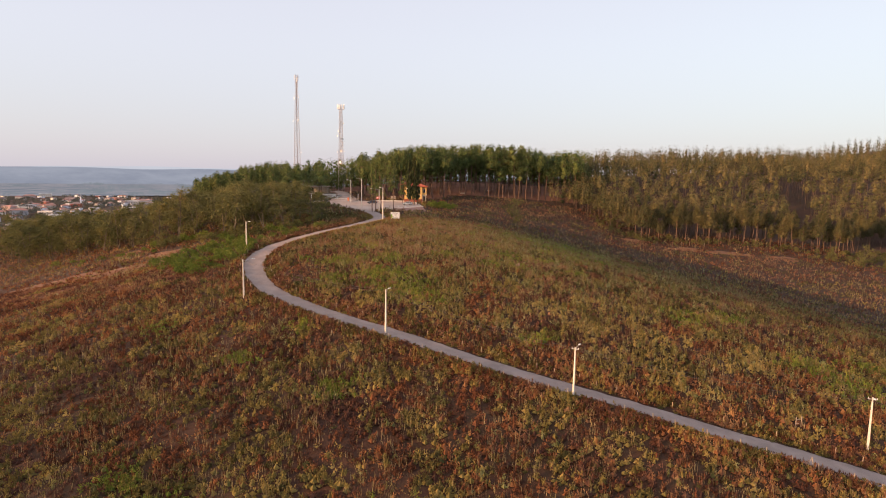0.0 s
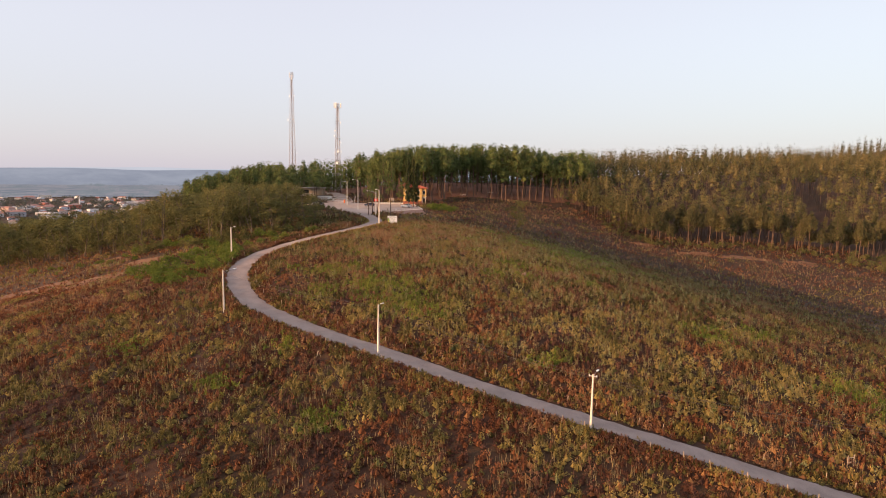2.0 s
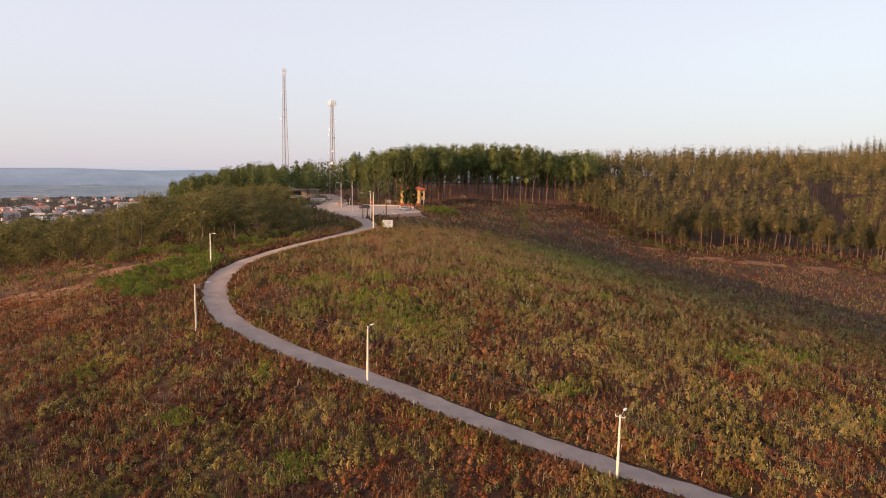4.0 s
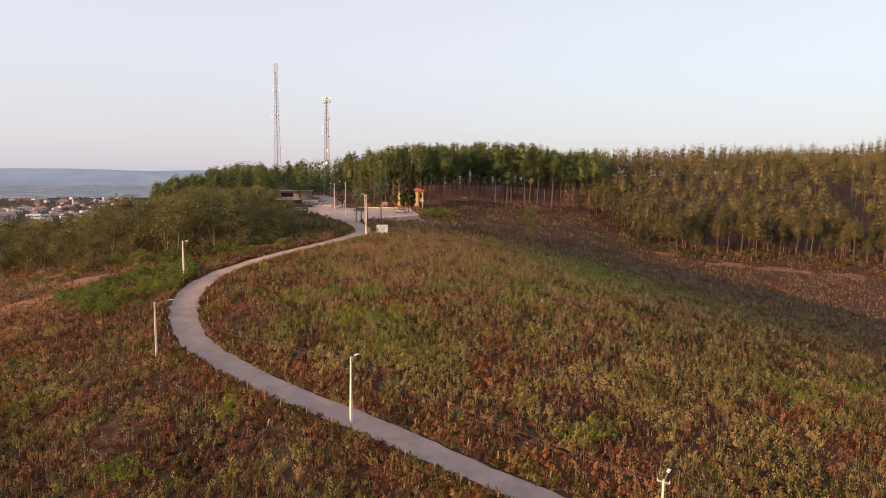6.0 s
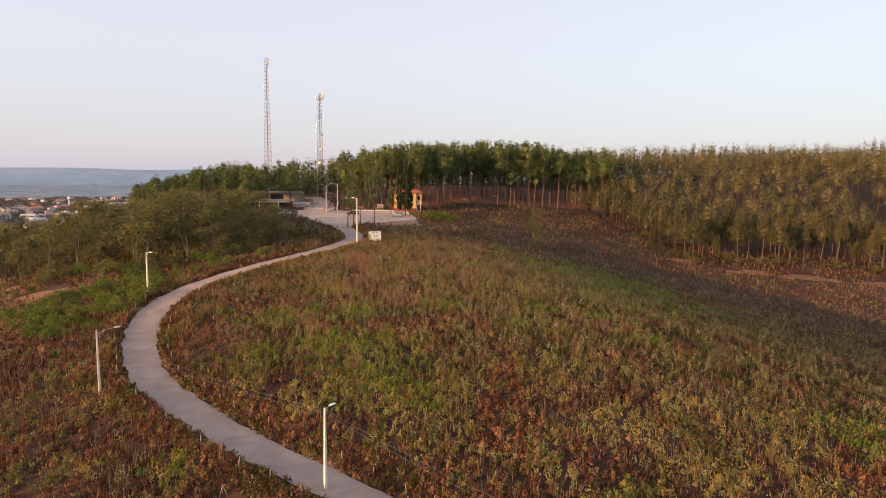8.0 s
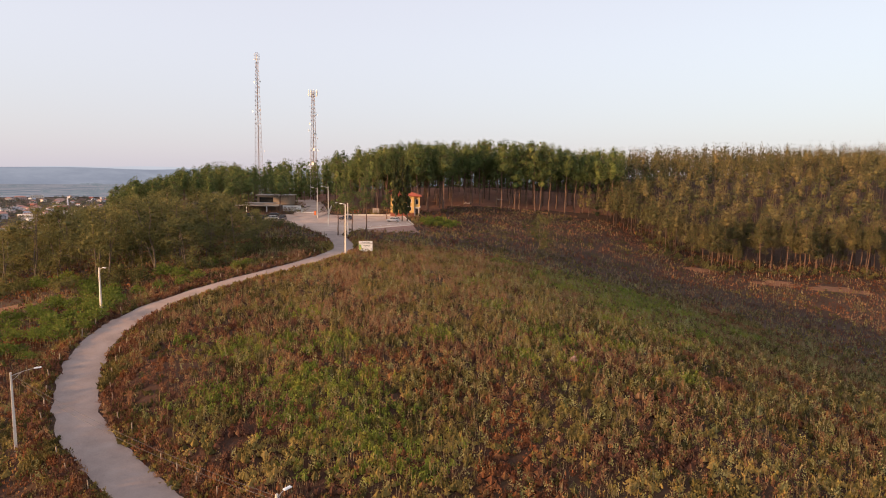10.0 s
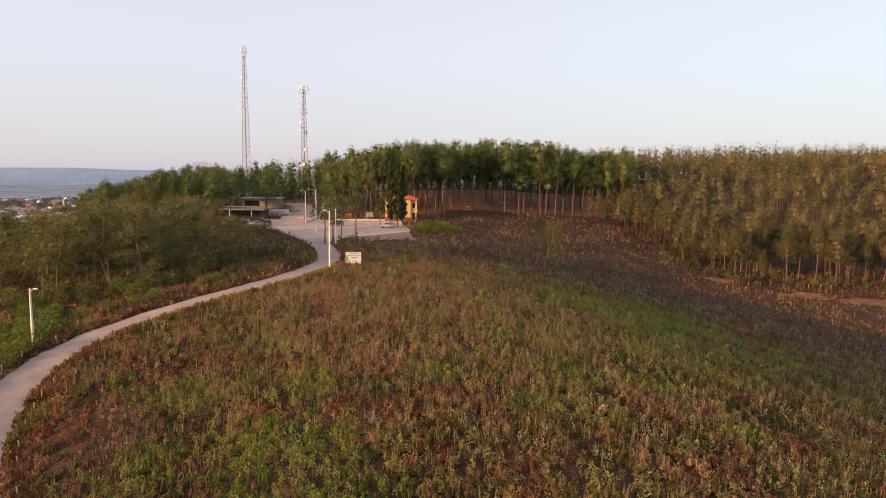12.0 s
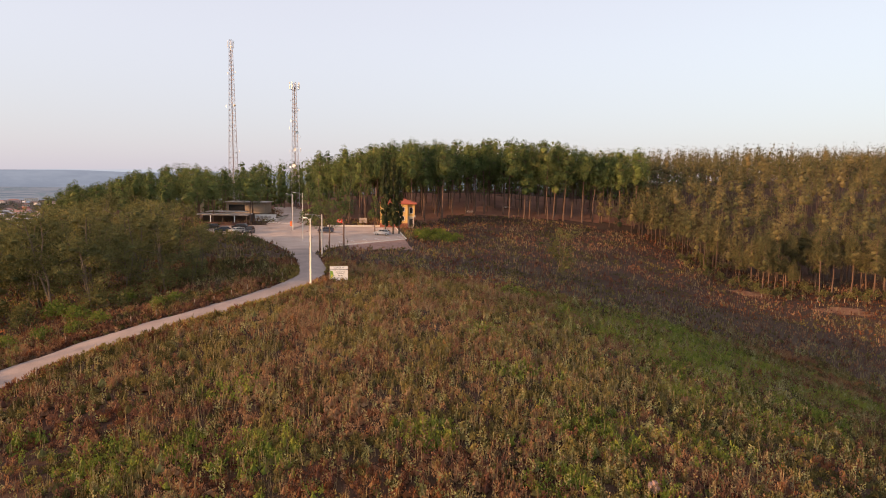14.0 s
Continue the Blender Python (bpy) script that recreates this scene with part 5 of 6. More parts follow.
kerb("trim_kerb_side", (-20.9, 239.4), (-26.8, 262.0), 0.22, 0.3, concrete, "pale concrete kerb at the parking place's edge")
kerb("trim_drive_wall", (-51.6, 262.5), (-54.6, 278.0), 0.8, 0.35, concrete, "low pale wall beside the upper drive")
kerb("trim_kerb_back", (-45.5, 259.9), (-28.0, 263.0), 0.55, 0.4, concrete, "low pale retaining wall behind the parking place")

# ---- the ochre house ----


def window(e, x0, x1, z0, z1, y, parent):
    bm = bmesh.new()
    for a, b in (((x0, z0), (x1, z0 + 0.08)), ((x0, z1 - 0.08), (x1, z1)), ((x0, z0), (x0 + 0.08, z1)), ((x1 - 0.08, z0), (x1, z1))):
        box(bm, (a[0], y - 0.06, a[1]), (b[0], y + 0.02, b[1]))
    w = part("window", bm, white, parent)
    bm = bmesh.new()
    box(bm, (x0 + 0.08, y - 0.02, z0 + 0.08), (x1 - 0.08, y + 0.01, z1 - 0.08))
    part("pane", bm, window_dark, w)


def hip_roof(bm, x0, x1, y0, y1, z, rise, over, thick=0.18):
    x0, x1, y0, y1 = x0 - over, x1 + over, y0 - over, y1 + over
    d = min(x1 - x0, y1 - y0) / 2
    low = [bm.verts.new(p) for p in ((x0, y0, z), (x1, y0, z), (x1, y1, z), (x0, y1, z))]
    up = [bm.verts.new((v.co.x, v.co.y, z + thick)) for v in low]
    if x1 - x0 > y1 - y0:
        r0, r1 = bm.verts.new((x0 + d, (y0 + y1) / 2, z + thick + rise)), bm.verts.new((x1 - d, (y0 + y1) / 2, z + thick + rise))
        tops = ((up[0], up[1], r1, r0), (up[1], up[2], r1), (up[2], up[3], r0, r1), (up[3], up[0], r0))
    else:
        r0, r1 = bm.verts.new(((x0 + x1) / 2, y0 + d, z + thick + rise)), bm.verts.new(((x0 + x1) / 2, y1 - d + 0.001, z + thick + rise))
        tops = ((up[0], up[1], r0), (up[1], up[2], r1, r0), (up[2], up[3], r1), (up[3], up[0], r0, r1))
    for t in tops:
        bm.faces.new(t)
    for i in range(4):
        bm.faces.new((low[i], low[(i + 1) % 4], up[(i + 1) % 4], up[i]))
    bm.faces.new(low[::-1])
    return bm


hx, hy = -26.5, 266.0
e = thing("house", pose(hx, hy, gz(hx, hy), 0, 0, 6), "ochre plastered house with a red hipped tile roof", "house")
bm = bmesh.new()
box(bm, (-5, -4, 0.9), (2.6, 4, 6.2))
part("wall", bm, yellow_wall, e)
bm = bmesh.new()
box(bm, (-5.06, -4.06, -0.8), (2.66, 4.06, 0.9))
part("plinth", bm, maroon_wall, e, "dark red plinth")
bm = bmesh.new()
box(bm, (2.6, -3.4, 2.7), (4.5, 3.4, 6.2))
part("bay", bm, yellow_wall, e, "ochre upper bay")
bm = bmesh.new()
box(bm, (2.6, -3.3, -0.8), (4.35, 3.3, 2.7))
part("porch", bm, pale_plaster, e, "pale plastered lower bay")
bm = bmesh.new()
box(bm, (2.5, -3.75, 2.55), (4.75, 3.6, 2.75), 0.02)
part("balcony_slab", bm, concrete, e)
window(e, 3.05, 4.05, 3.6, 5.3, -3.4, e)
bm = bmesh.new()
box(bm, (3.1, -3.36, -0.1), (4.0, -3.28, 2.1))
part("door", bm, dark_wood, e, "dark wooden door")
bm = bmesh.new()
hip_roof(bm, -5, 4.6, -4, 4, 6.2, 1.5, 0.55)
part("roof", bm, red_tile, e)
for x0 in (-4.2, -1.8, 0.6):
    window(e, x0, x0 + 1.2, 1.6, 2.9, -4.0, e)
    window(e, x0, x0 + 1.2, 4.1, 5.4, -4.0, e)

# ---- the cafe and the hall beside the upper lane ----
e = thing("cafe", pose(-74, 259.5, gz(-74, 259.5), 0, 0, 8), "low open cafe with a pale flat canopy on dark posts", "building")
bm = bmesh.new()
box(bm, (-6.5, 0.5, -0.6), (6.5, 5.5, 2.6))
part("wall", bm, dark_wood, e, "dark back wall in deep shade")
bm = bmesh.new()
box(bm, (-7, -3.2, 2.75), (6.8, 2.0, 2.95), 0.03)
box(bm, (-7, -3.25, 2.6), (6.8, -3.1, 2.95))
part("canopy", bm, grey_roof, e, "pale flat canopy")
bm = bmesh.new()
box(bm, (-6.0, 1.0, 3.2), (4.8, 6.0, 3.4), 0.03)
part("upper_roof", bm, grey_roof, e)
for k in range(5):
    bm = bmesh.new()
    box(bm, (-6.7 + k * 3.2, -3.0, -0.6), (-6.5 + k * 3.2, -2.8, 2.75))
    part("post", bm, white if k % 2 else dark_wood, e)
bm = bmesh.new()
box(bm, (-6.6, -3.05, -0.4), (6.4, -2.95, 0.75))
part("railing", bm, plain("brown_railing", (0.12, 0.06, 0.045), 0.8), e, "brown low railing")

e = thing("hall", pose(-74, 277, gz(-74, 277), 0, 0, 6), "low beige building under the pines", "building")
bm = bmesh.new()
box(bm, (-6, -4, -1), (5.5, 4, 4.4))
part("wall", bm, beige_wall, e)
bm = bmesh.new()
box(bm, (-6.6, -4.6, 4.4), (6.1, 4.6, 4.65), 0.04)
part("roof", bm, grey_roof, e)
bm = bmesh.new()
box(bm, (-5.2, -4.05, 1.6), (-0.5, -3.98, 3.8))
part("shopfront", bm, window_dark, e, "dark glazed front")

e = thing("terrace_wall", pose(-66.5, 266.5, gz(-66.5, 266.5), 0, 0, 6), "sloping pale terrace wall with dark coping", "wall")
bm = bmesh.new()
prism(bm, [(-0.15, -0.5), (0.9, -0.5), (1.5, 1.9), (1.2, 1.9)], 3.9)
part("wall", bm, concrete, e)
bm = bmesh.new()
box(bm, (-4.0, 1.05, 1.9), (4.0, 1.6, 2.05), 0.02)
part("coping", bm, dark_wood, e, "dark coping")
for k in range(5):
    bm = bmesh.new()
    box(bm, (-2.8 + k * 1.15, 0.52, 0.9), (-2.1 + k * 1.15, 0.95, 1.3 + 0.15 * (k % 2)))
    o = part("text_bar", bm, grey_roof, e)
e = thing("ramp_wall", pose(-61.6, 270, gz(-61.6, 270), 0, 0, 95), "low pale wall beside the ramp", "wall")
bm = bmesh.new()
prism(bm, [(-0.15, -0.8), (0.15, -0.8), (0.15, 0.9), (-0.15, 0.9)], 7.0)
part("wall", bm, concrete, e)
bm = bmesh.new()
box(bm, (-7.05, -0.22, 0.9), (7.05, 0.22, 1.02), 0.02)
part("coping", bm, dark_wood, e)
# barrier, red roundel and notice boards at the back of the parking place
e = thing("barrier", pose(-54.6, 256.5, float(lot_z(-54.6, 256.5)) + 0.06, 0, 0, 0), "orange barrier post with a lowered white boom", "barrier")
bm = bmesh.new()
box(bm, (-0.25, -0.25, 0), (0.25, 0.25, 1.6), 0.04)
part("post", bm, orange_paint, e)
bm = bmesh.new()
tube(bm, (-0.2, 0, 1.0), (-6.5, 0, 1.05), 0.06, 0.04, 6)
part("boom", bm, white, e)
e = thing("flag", pose(-42.6, 262.2, gz(-42.6, 262.2), 0, 0, 2), "red flag with a white crescent and star on a short rail", "flag")
for sx in (-0.82, 0.82):
    bm = bmesh.new()
    tube(bm, (sx, 0, -0.3), (sx, 0, 1.9), 0.035, 0.03, 6)
    part("post", bm, steel, e)
bm = bmesh.new()
cols = []
for i in range(13):
    fx = -0.78 + 0.13 * i
    fy = -0.06 + 0.045 * math.sin(i * 0.9)
    cols.append([bm.verts.new((fx, fy + dy, fz)) for dy in (0, 0.02) for fz in (0.75, 1.82)])
for a0, b0 in zip(cols, cols[1:]):
    for i0, i1 in ((0, 1), (1, 3), (3, 2), (2, 0)):
        bm.faces.new((a0[i0], a0[i1], b0[i1], b0[i0]))
part("cloth", bm, red_paint, e, "slightly rippled red cloth")
bm = bmesh.new()
ring = np.linspace(0.55, 5.73, 15)
outer = [bm.verts.new((-0.16 + 0.30 * math.cos(t), -0.125, 1.29 + 0.30 * math.sin(t))) for t in ring]
inner = [bm.verts.new((-0.085 + 0.235 * math.cos(t * 0.965 + 0.11), -0.125, 1.29 + 0.235 * math.sin(t * 0.965 + 0.11))) for t in ring]
for i in range(14):
    bm.faces.new((outer[i], outer[i + 1], inner[i + 1], inner[i]))
part("crescent", bm, white, e)
bm = bmesh.new()
tips = [bm.verts.new((0.24 + (0.14 if k % 2 == 0 else 0.055) * math.cos(k * 0.6283 + 3.1416), -0.125, 1.29 + (0.14 if k % 2 == 0 else 0.055) * math.sin(k * 0.6283 + 3.1416))) for k in range(10)]
bm.faces.new(tips)
part("star", bm, white, e)
e = thing("notice_board", pose(-36.4, 264.4, gz(-36.4, 264.4), 0, 0, 4), "grey slatted board on two legs behind the kerb", "notice board")
for s in (-0.9, 0.9):
    bm = bmesh.new()
    box(bm, (s - 0.06, -0.06, -0.3), (s + 0.06, 0.06, 1.9))
    part("leg", bm, steel, e)
for k in range(4):
    bm = bmesh.new()
    box(bm, (-1.1, -0.09, 0.5 + k * 0.38), (1.1, -0.06, 0.8 + k * 0.38), 0.01)
    part("slat", bm, grey_roof, e)
e = thing("shelter", pose(-33, 300, gz(-33, 300), 0, 0, 10), "small shelter with a red roof among the pines", "shelter")
bm = bmesh.new()
hip_roof(bm, -4, 4, -2, 2, 2.4, 1.2, 0.4)
part("roof", bm, red_tile, e)
for sx in (-3.8, 3.8):
    for sy in (-1.8, 1.8):
        bm = bmesh.new()
        box(bm, (sx - 0.09, sy - 0.09, -0.5), (sx + 0.09, sy + 0.09, 2.4))
        part("post", bm, dark_wood, e)

# ---- cypresses and the single pines by the parking place ----


def cypress(x, y, h, rad, seed):
    q = np.random.default_rng(seed)
    e = thing("cypress", pose(x, y, gz(x, y)), "dark slender columnar cypress beside the parking place", "tree", "cypresses by the house")
    bm = bmesh.new()
    bent_trunk(bm, (0, 0, -0.4), (0, 0, h * 0.9), 0.2, 0.04, 7, 5, 0.003, q)
    part("trunk", bm, bark_grey, e)
    cs, rs = [], []
    for k in range(70):
        u = k / 69
        w = rad * (0.85 * math.sin(math.pi * min(1, 0.18 + u * 0.8)) ** 0.7) * q.uniform(0.45, 0.85)
        a = q.uniform(0, 6.28)
        cs.append((w * math.cos(a), w * math.sin(a), h * (0.15 + 0.83 * u)))
        rs.append(q.uniform(0.5, 0.75) * rad * (1 - 0.45 * u))
    t = np.concatenate([clumps(np.array(cs), np.array(rs), 110, 0.34, 0.08, q, 1.5, 1.6), cores(cs, rs, 0.62, q, 1.5)])
    leaf_mesh("crown", t, cypress_mat, e)


cypress(-25.4, 247.9, 19.5, 1.5, 301)
cypress(-27.3, 247.3, 18.3, 1.5, 302)
cypress(-24.0, 249.0, 17.0, 1.15, 303)
q = np.random.default_rng(77)
for k, (x, y, h, bare) in enumerate(((-27.8, 203.1, 17.5, 0.5), (-36.1, 217.7, 16, 0.42), (-36.3, 211.5, 14.5, 0.45), (-34.5, 219.5, 13, 0.4), (-40.5, 264.5, 17, 0.5), (-36.5, 268.0, 16, 0.5), (-30.5, 250.0, 9.5, 0.4))):
    p = make_pine(h, bare, 1.9, 320 + k, 0.42, needles)
    p.matrix_basis = pose(x, y, gz(x, y), 0, 0, k * 70)
    tagged(p, "single lanky pine with a bare trunk by the parking place", group="single pines by the parking place")

# ---- small things on the hillside ----
e = tagged(part("boulder", box(bmesh.new(), (-0.45, -0.4, -0.5), (0.45, 0.4, 0.5), 0.25), stone), "reddish pale boulder in the dry growth", "boulder")
e.matrix_basis = pose(10.4, 139.2, gz(10.4, 139.2) + 0.35, 8, 12, 30)
for k, (x, y) in enumerate(((-24.5, 104.2), (44.5, 77.5))):
    e = thing("prop_stand", pose(x, y, gz(x, y), 0, 0, k * 40), "small pale wooden tripod at the verge", "tripod")
    for a in (0, 2.1, 4.2):
        bm = bmesh.new()
        tube(bm, (0.5 * math.cos(a), 0.5 * math.sin(a), -0.2), (0, 0, 1.25), 0.04, 0.035, 6)
        part("leg", bm, post_wood, e)
e = thing("stile", pose(47.2, 86.3, gz(47.2, 86.3), 0, 0, 20), "small pale wooden frame beside the fence", "frame")
for s in (-0.5, 0.5):
    bm = bmesh.new()
    box(bm, (s - 0.05, -0.05, -0.3), (s + 0.05, 0.05, 1.5))
    part("post", bm, post_wood, e)
for z in (0.5, 1.1):
    bm = bmesh.new()
    box(bm, (-0.55, -0.04, z), (0.55, 0.04, z + 0.09))
    part("rail", bm, post_wood, e)



def picnic_table(x, y, turn):
    """A pale picnic table with a bench on either side."""
    e = thing("picnic_table", pose(x, y, gz(x, y), 0, 0, turn), "pale weathered picnic table with fixed benches under the pines", "picnic table", "picnic tables in the wood")
    for name, y0, y1, z in (("tabletop", -0.45, 0.45, 0.72), ("bench", -1.0, -0.7, 0.42), ("bench", 0.7, 1.0, 0.42)):
        bm = bmesh.new()
        box(bm, (-1.3, y0, z), (1.3, y1, z + 0.07), 0.015)
        part(name, bm, pale_plaster, e)
    for sx in (-0.9, 0.9):
        bm = bmesh.new()
        box(bm, (sx - 0.06, -0.95, 0.34), (sx + 0.06, 0.95, 0.42))
        tube(bm, (sx, -0.75, -0.2), (sx, -0.3, 0.72), 0.05, 0.05, 6)
        tube(bm, (sx, 0.75, -0.2), (sx, 0.3, 0.72), 0.05, 0.05, 6)
        part("leg", bm, post_wood, e)


picnic_table(-7.1, 290.6, 5)
picnic_table(5.4, 303.2, -8)
e = thing("fence", pose(65.3, 243.7, gz(65.3, 243.7)), "short pale posts along the foot of the plantation", "fence")
q = np.random.default_rng(83)
for k in range(9):
    x, y = 65.3 + (26.8) * k / 8 + q.normal() * 0.4, 243.7 + (3.1) * k / 8 + q.normal() * 0.3
    bm = bmesh.new()
    tube(bm, (0, 0, -0.4), (0, 0, 1.15 * q.uniform(0.8, 1.15)), 0.07, 0.06, 6)
    o = part("post", bm, post_wood, e)
    o.matrix_basis = Matrix.Translation(-e.matrix_basis.translation) @ pose(x, y, gz(x, y), q.normal() * 4, q.normal() * 4, 0)

# ---- the town on the plain ----
# whites turned bluish and roofs dulled: distance haze is put into these colours
hazed_walls = [plain("town_plaster_" + n, c, 0.85) for n, c in (("white", (0.68, 0.70, 0.78)), ("cream", (0.66, 0.60, 0.54)), ("rose", (0.58, 0.42, 0.39)), ("grey", (0.42, 0.42, 0.46)), ("red", (0.45, 0.16, 0.13)))]
hazed_roofs = [plain("town_roof_red", (0.36, 0.19, 0.155), 0.85), plain("town_roof_brown", (0.27, 0.19, 0.17), 0.85), plain("town_roof_pale", (0.50, 0.50, 0.51), 0.7)]


def town_house(x, y, w, d, h, turn, wall, roof, flat, label, rows):
    e = thing("town_house", pose(x, y, gz(x, y) - 0.5, 0, 0, turn), label, "house", "houses of the town on the plain")
    bm = bmesh.new()
    box(bm, (-w / 2, -d / 2, -4), (w / 2, d / 2, h))
    part("wall", bm, wall, e)
    bm = bmesh.new()
    if flat:
        box(bm, (-w / 2 - 0.4, -d / 2 - 0.4, h), (w / 2 + 0.4, d / 2 + 0.4, h + 0.7))
    else:
        hip_roof(bm, -w / 2, w / 2, -d / 2, d / 2, h, min(w, d) * 0.22, 0.7)
    part("roof", bm, roof, e)
    for k in range(rows):
        n = max(2, int(w / 5))
        for i in range(n):
            o = new("window", town_pane)
            o.parent = e
            o.matrix_basis = pose(-w / 2 + (i + 0.5) * w / n, -d / 2, 1.3 + k * 3.0)


bm = bmesh.new()
box(bm, (-0.75, -0.12, 0), (0.75, 0.1, 1.5))
town_pane = bpy.data.meshes.new("town_window")
bm.to_mesh(town_pane)
bm.free()
town_pane.materials.append(window_dark)
q = np.random.default_rng(91)
spots = []
for _ in range(4000):
    a, dist = q.uniform(-46, -19), q.uniform(1000, 2330)
    if dist > 1750 and q.uniform() < 0.5:
        continue
    x, y = dist * math.sin(radians(a)), dist * math.cos(radians(a))
    if all((x - p) ** 2 + (y - s) ** 2 > 22 ** 2 for p, s in spots):
        spots.append((x, y))
    if len(spots)   >= 300:
        break
for x, y in spots:
    big = q.uniform() < 0.22
    flat = q.uniform() < 0.3
    wall = hazed_walls[int(q.choice([0, 0, 0, 1, 1, 2, 3, 4], p=None))]
    w, d, h = (q.uniform(20, 36), q.uniform(13, 18), q.uniform(6, 10)) if big else (q.uniform(11, 18), q.uniform(10, 14), q.uniform(4, 7))
    roof = hazed_roofs[2] if flat else hazed_roofs[int(q.integers(0, 2))]
    label = ("large plastered block with a flat pale roof in the town" if flat else "large plastered house with a red hipped roof in the town") if big else ("plastered house with a flat pale roof in the town" if flat else "plastered house with a red hipped roof in the town")
    town_house(x, y, w, d, h, q.uniform(-25, 60), wall, roof, flat, label, 2 if big else 1)
for x, y, h in ((-905, 1330, 20), (-690, 1560, 21)):
    e = thing("minaret", pose(x, y, gz(x, y)), "slim white minaret with a pointed cap in the town", "minaret", "minarets of the town")
    bm = bmesh.new()
    tube(bm, (0, 0, -3), (0, 0, h), 1.7, 1.4, 12)
    part("shaft", bm, hazed_walls[0], e)
    bm = bmesh.new()
    tube(bm, (0, 0, h * 0.72), (0, 0, h * 0.75), 2.6, 2.6, 12)
    part("balcony", bm, hazed_walls[0], e)
    bm = bmesh.new()
    tube(bm, (0, 0, h), (0, 0, h + 7), 1.6, 0.1, 12)
    part("cap", bm, hazed_roofs[2], e)


def tree_belt(name, n, amin, amax, dmin, dmax, size, label, mat, seed):
    """Far trees of the plain in one mesh."""
    q = np.random.default_rng(seed)
    a, dist = np.radians(q.uniform(amin, amax, n)), q.uniform(dmin, dmax, n)
    x, y = dist * np.sin(a), dist * np.cos(a)
    z = ground(x, y)
    cs = np.repeat(np.stack([x, y, z + size * 0.5], 1), 3, 0) + q.normal(size=(n * 3, 3)) * size * np.array([0.35, 0.35, 0.16])
    return tagged(leaf_mesh(name, clumps(cs, q.uniform(0.35, 0.6, n * 3) * size, 16, size * 0.42, size * 0.3, q, 0.8, 0.3), mat), label, "woodland", kind="stuff")


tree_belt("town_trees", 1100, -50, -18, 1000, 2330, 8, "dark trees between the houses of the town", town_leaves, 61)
tree_belt("lower_wood", 500, -60, -28, 620, 1000, 9, "dark woodland below the hill", locust, 62)

# ---- the hazy distance ----


# a glowing material, unlit by sun or sky, with distance haze painted into its colours
def painted_haze_mat(name, stops, sx, sy):
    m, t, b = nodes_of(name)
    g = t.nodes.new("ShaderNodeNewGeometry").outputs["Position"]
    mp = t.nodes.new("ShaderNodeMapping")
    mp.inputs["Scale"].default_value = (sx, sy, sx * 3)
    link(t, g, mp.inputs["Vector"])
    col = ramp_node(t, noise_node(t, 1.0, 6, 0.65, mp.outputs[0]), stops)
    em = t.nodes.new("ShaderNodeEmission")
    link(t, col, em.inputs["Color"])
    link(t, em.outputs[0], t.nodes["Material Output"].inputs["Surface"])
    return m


# painted haze: bluish greys for the plain, bluer and paler for the ridges
plain_haze = painted_haze_mat("hazy_plain", [(0.38, (0.115, 0.128, 0.155)), (0.46, (0.155, 0.162, 0.192)), (0.50, (0.25, 0.228, 0.245)), (0.54, (0.195, 0.19, 0.212)), (0.62, (0.13, 0.142, 0.17))], 0.003, 0.02)
ridge_haze = painted_haze_mat("hazy_ridge", [(0.35, (0.18, 0.195, 0.245)), (0.65, (0.235, 0.25, 0.30))], 0.004, 0.004)
far_haze = painted_haze_mat("far_hazy_ridge", [(0.3, (0.36, 0.375, 0.43)), (0.7, (0.40, 0.41, 0.46))], 0.002, 0.002)


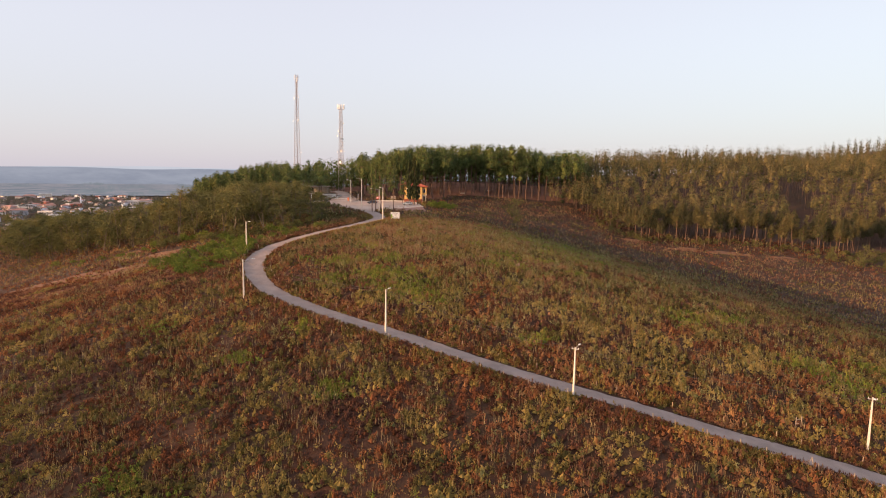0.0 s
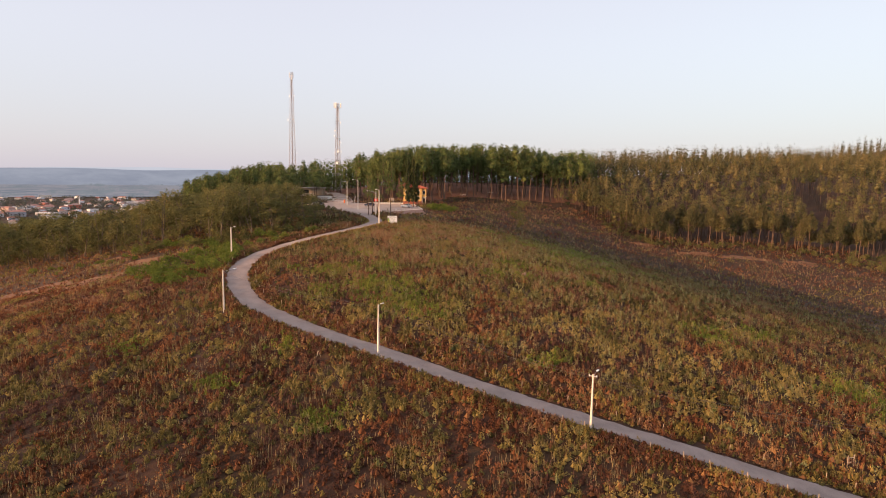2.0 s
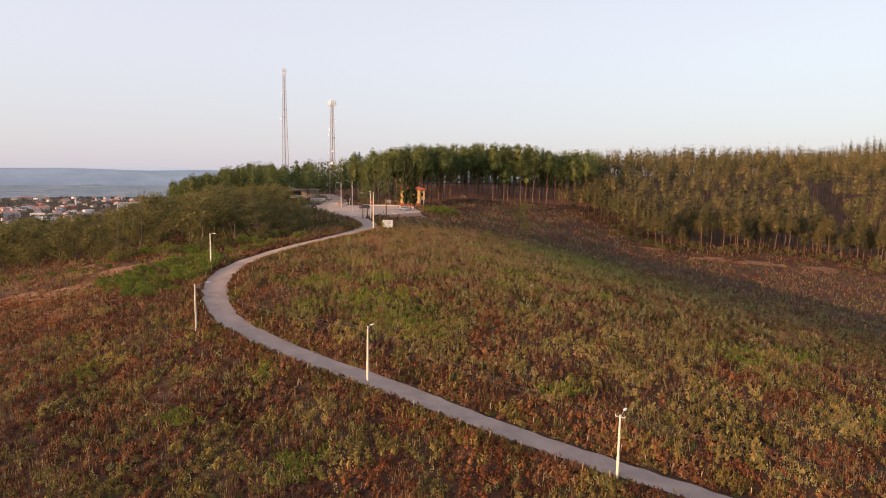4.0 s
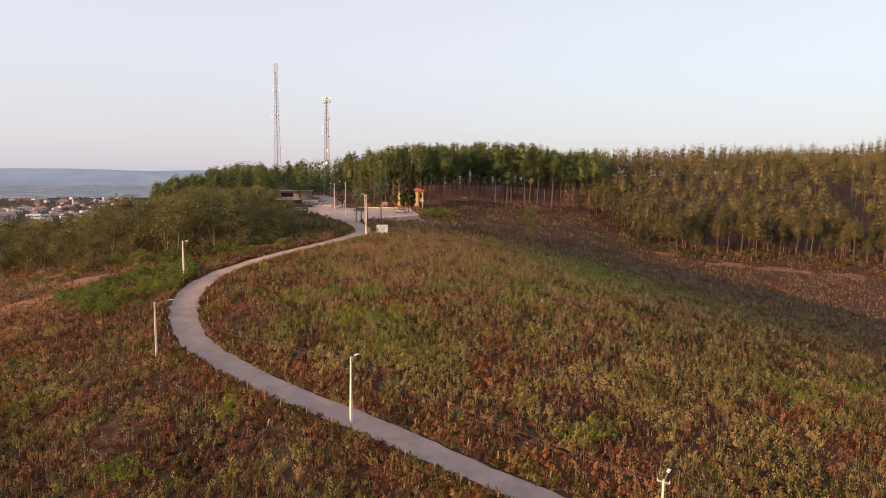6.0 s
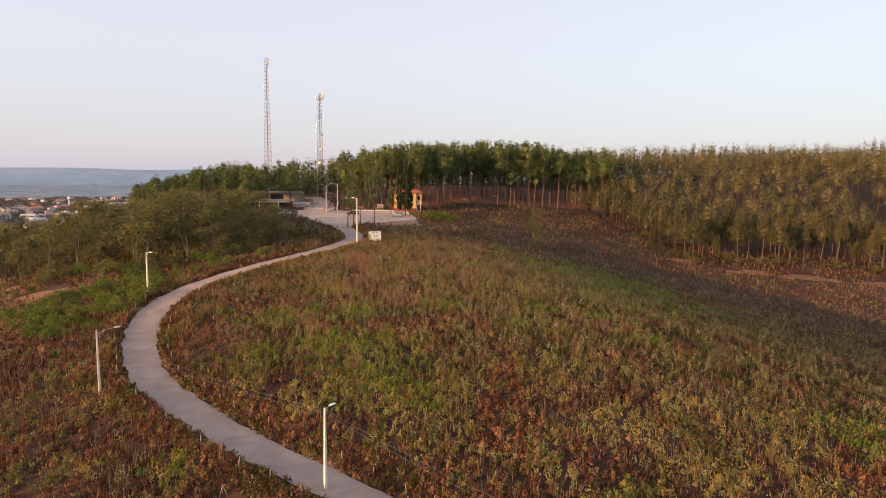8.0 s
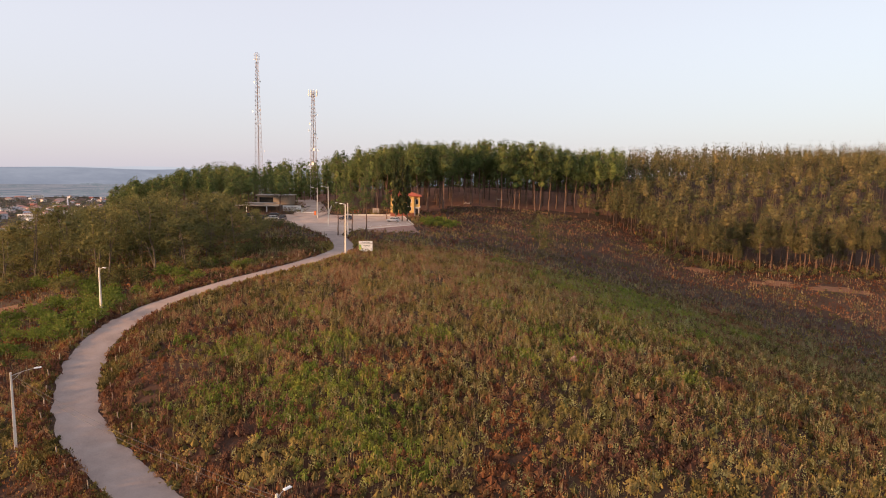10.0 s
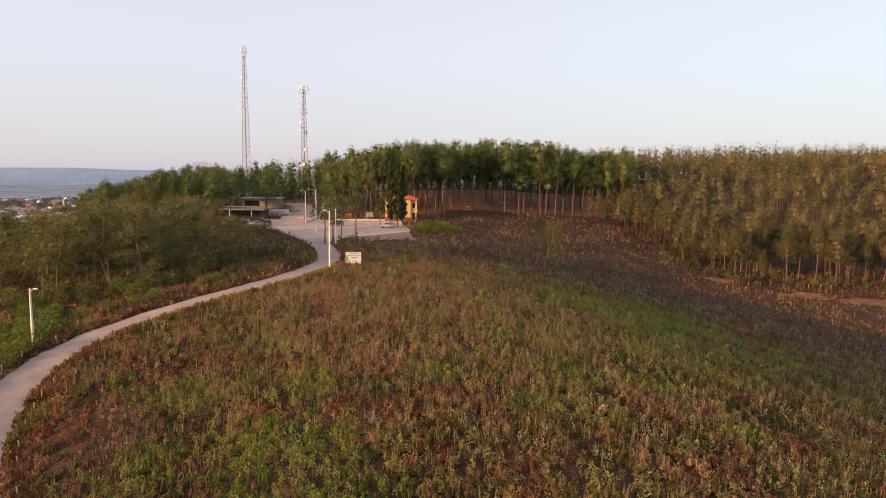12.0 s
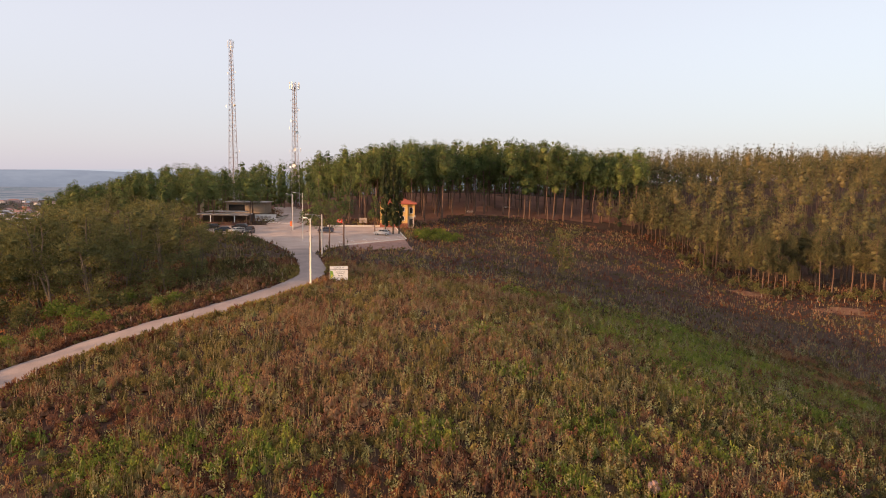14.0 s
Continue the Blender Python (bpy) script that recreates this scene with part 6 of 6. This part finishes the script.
def ridge(name, dist, a0, a1, low, high, seed, mat, label, depth=350):
    q = np.random.default_rng(seed)
    n = 160
    a = np.radians(np.linspace(a0, a1, n))
    u = np.linspace(0, 1, n)
    prof = sum(q.uniform(0.3, 1) / (k + 1) * np.sin(u * (k + 1) * q.uniform(5, 9) + q.uniform(0, 6)) for k in range(9))
    prof = (prof - prof.min()) / (prof.max() - prof.min())
    top = low + (high - low) * (0.75 + 0.25 * prof)
    rows = []
    for k, f in enumerate((0, 0.4, 0.75, 1.0)):
        dd = dist + depth * f
        rows.append(np.stack([dd * np.sin(a), dd * np.cos(a), low + (top - low) * math.sin(f * math.pi / 2)], 1))
    v = np.stack(rows, 1)
    i = np.arange(n * 4).reshape(n, 4)
    f = np.stack([i[:-1, :-1], i[1:, :-1], i[1:, 1:], i[:-1, 1:]], -1).reshape(-1, 4)
    tagged(sheet(name, v.reshape(-1, 3), f, mat, smooth=True), label, "backdrop", kind="structure")


def far_plain():
    a = np.radians(np.linspace(-75, 5, 60))
    rows = [np.stack([d * np.sin(a), d * np.cos(a), np.full(60, z)], 1) for d, z in ((2350, -42), (2800, -36), (3300, -34), (4000, -34))]
    v = np.stack(rows, 1)
    i = np.arange(240).reshape(60, 4)
    f = np.stack([i[:-1, :-1], i[1:, :-1], i[1:, 1:], i[:-1, 1:]], -1).reshape(-1, 4)
    tagged(sheet("backdrop_plain", v.reshape(-1, 3), f, plain_haze, smooth=True), "fields of the far plain, glowing with painted-in haze", "backdrop", kind="structure")


far_plain()
# the far tree rows glow blue-grey too, their haze painted in
hedge_haze = painted_haze_mat("hazy_hedges", [(0.35, (0.13, 0.145, 0.165)), (0.65, (0.175, 0.19, 0.21))], 0.01, 0.01)
q = np.random.default_rng(66)
ha, hd = np.radians(np.repeat(q.uniform(-50, -14, 90), 9) + q.normal(size=810) * 0.5), np.repeat(q.uniform(2380, 3880, 90), 9) + q.normal(size=810) * 9
hc = np.stack([hd * np.sin(ha), hd * np.cos(ha), np.interp(hd, [2350, 2800, 3300, 4000], [-42, -36, -34, -34]) + 3], 1)
tagged(leaf_mesh("backdrop_hedges", clumps(hc, np.full(810, 9.0), 8, 9, 6, q, 0.5, 0.3), hedge_haze), "rows of trees on the far plain, glowing with painted-in haze", "backdrop", kind="structure")
ridge("backdrop_ridge", 3950, -75, 10, -40, 62, 5, ridge_haze, "wooded ridge on the horizon, glowing with painted-in blue haze")
ridge("backdrop_far_ridge", 4350, -75, 10, -40, 76, 9, far_haze, "far ridge on the horizon, glowing with painted-in pale haze")
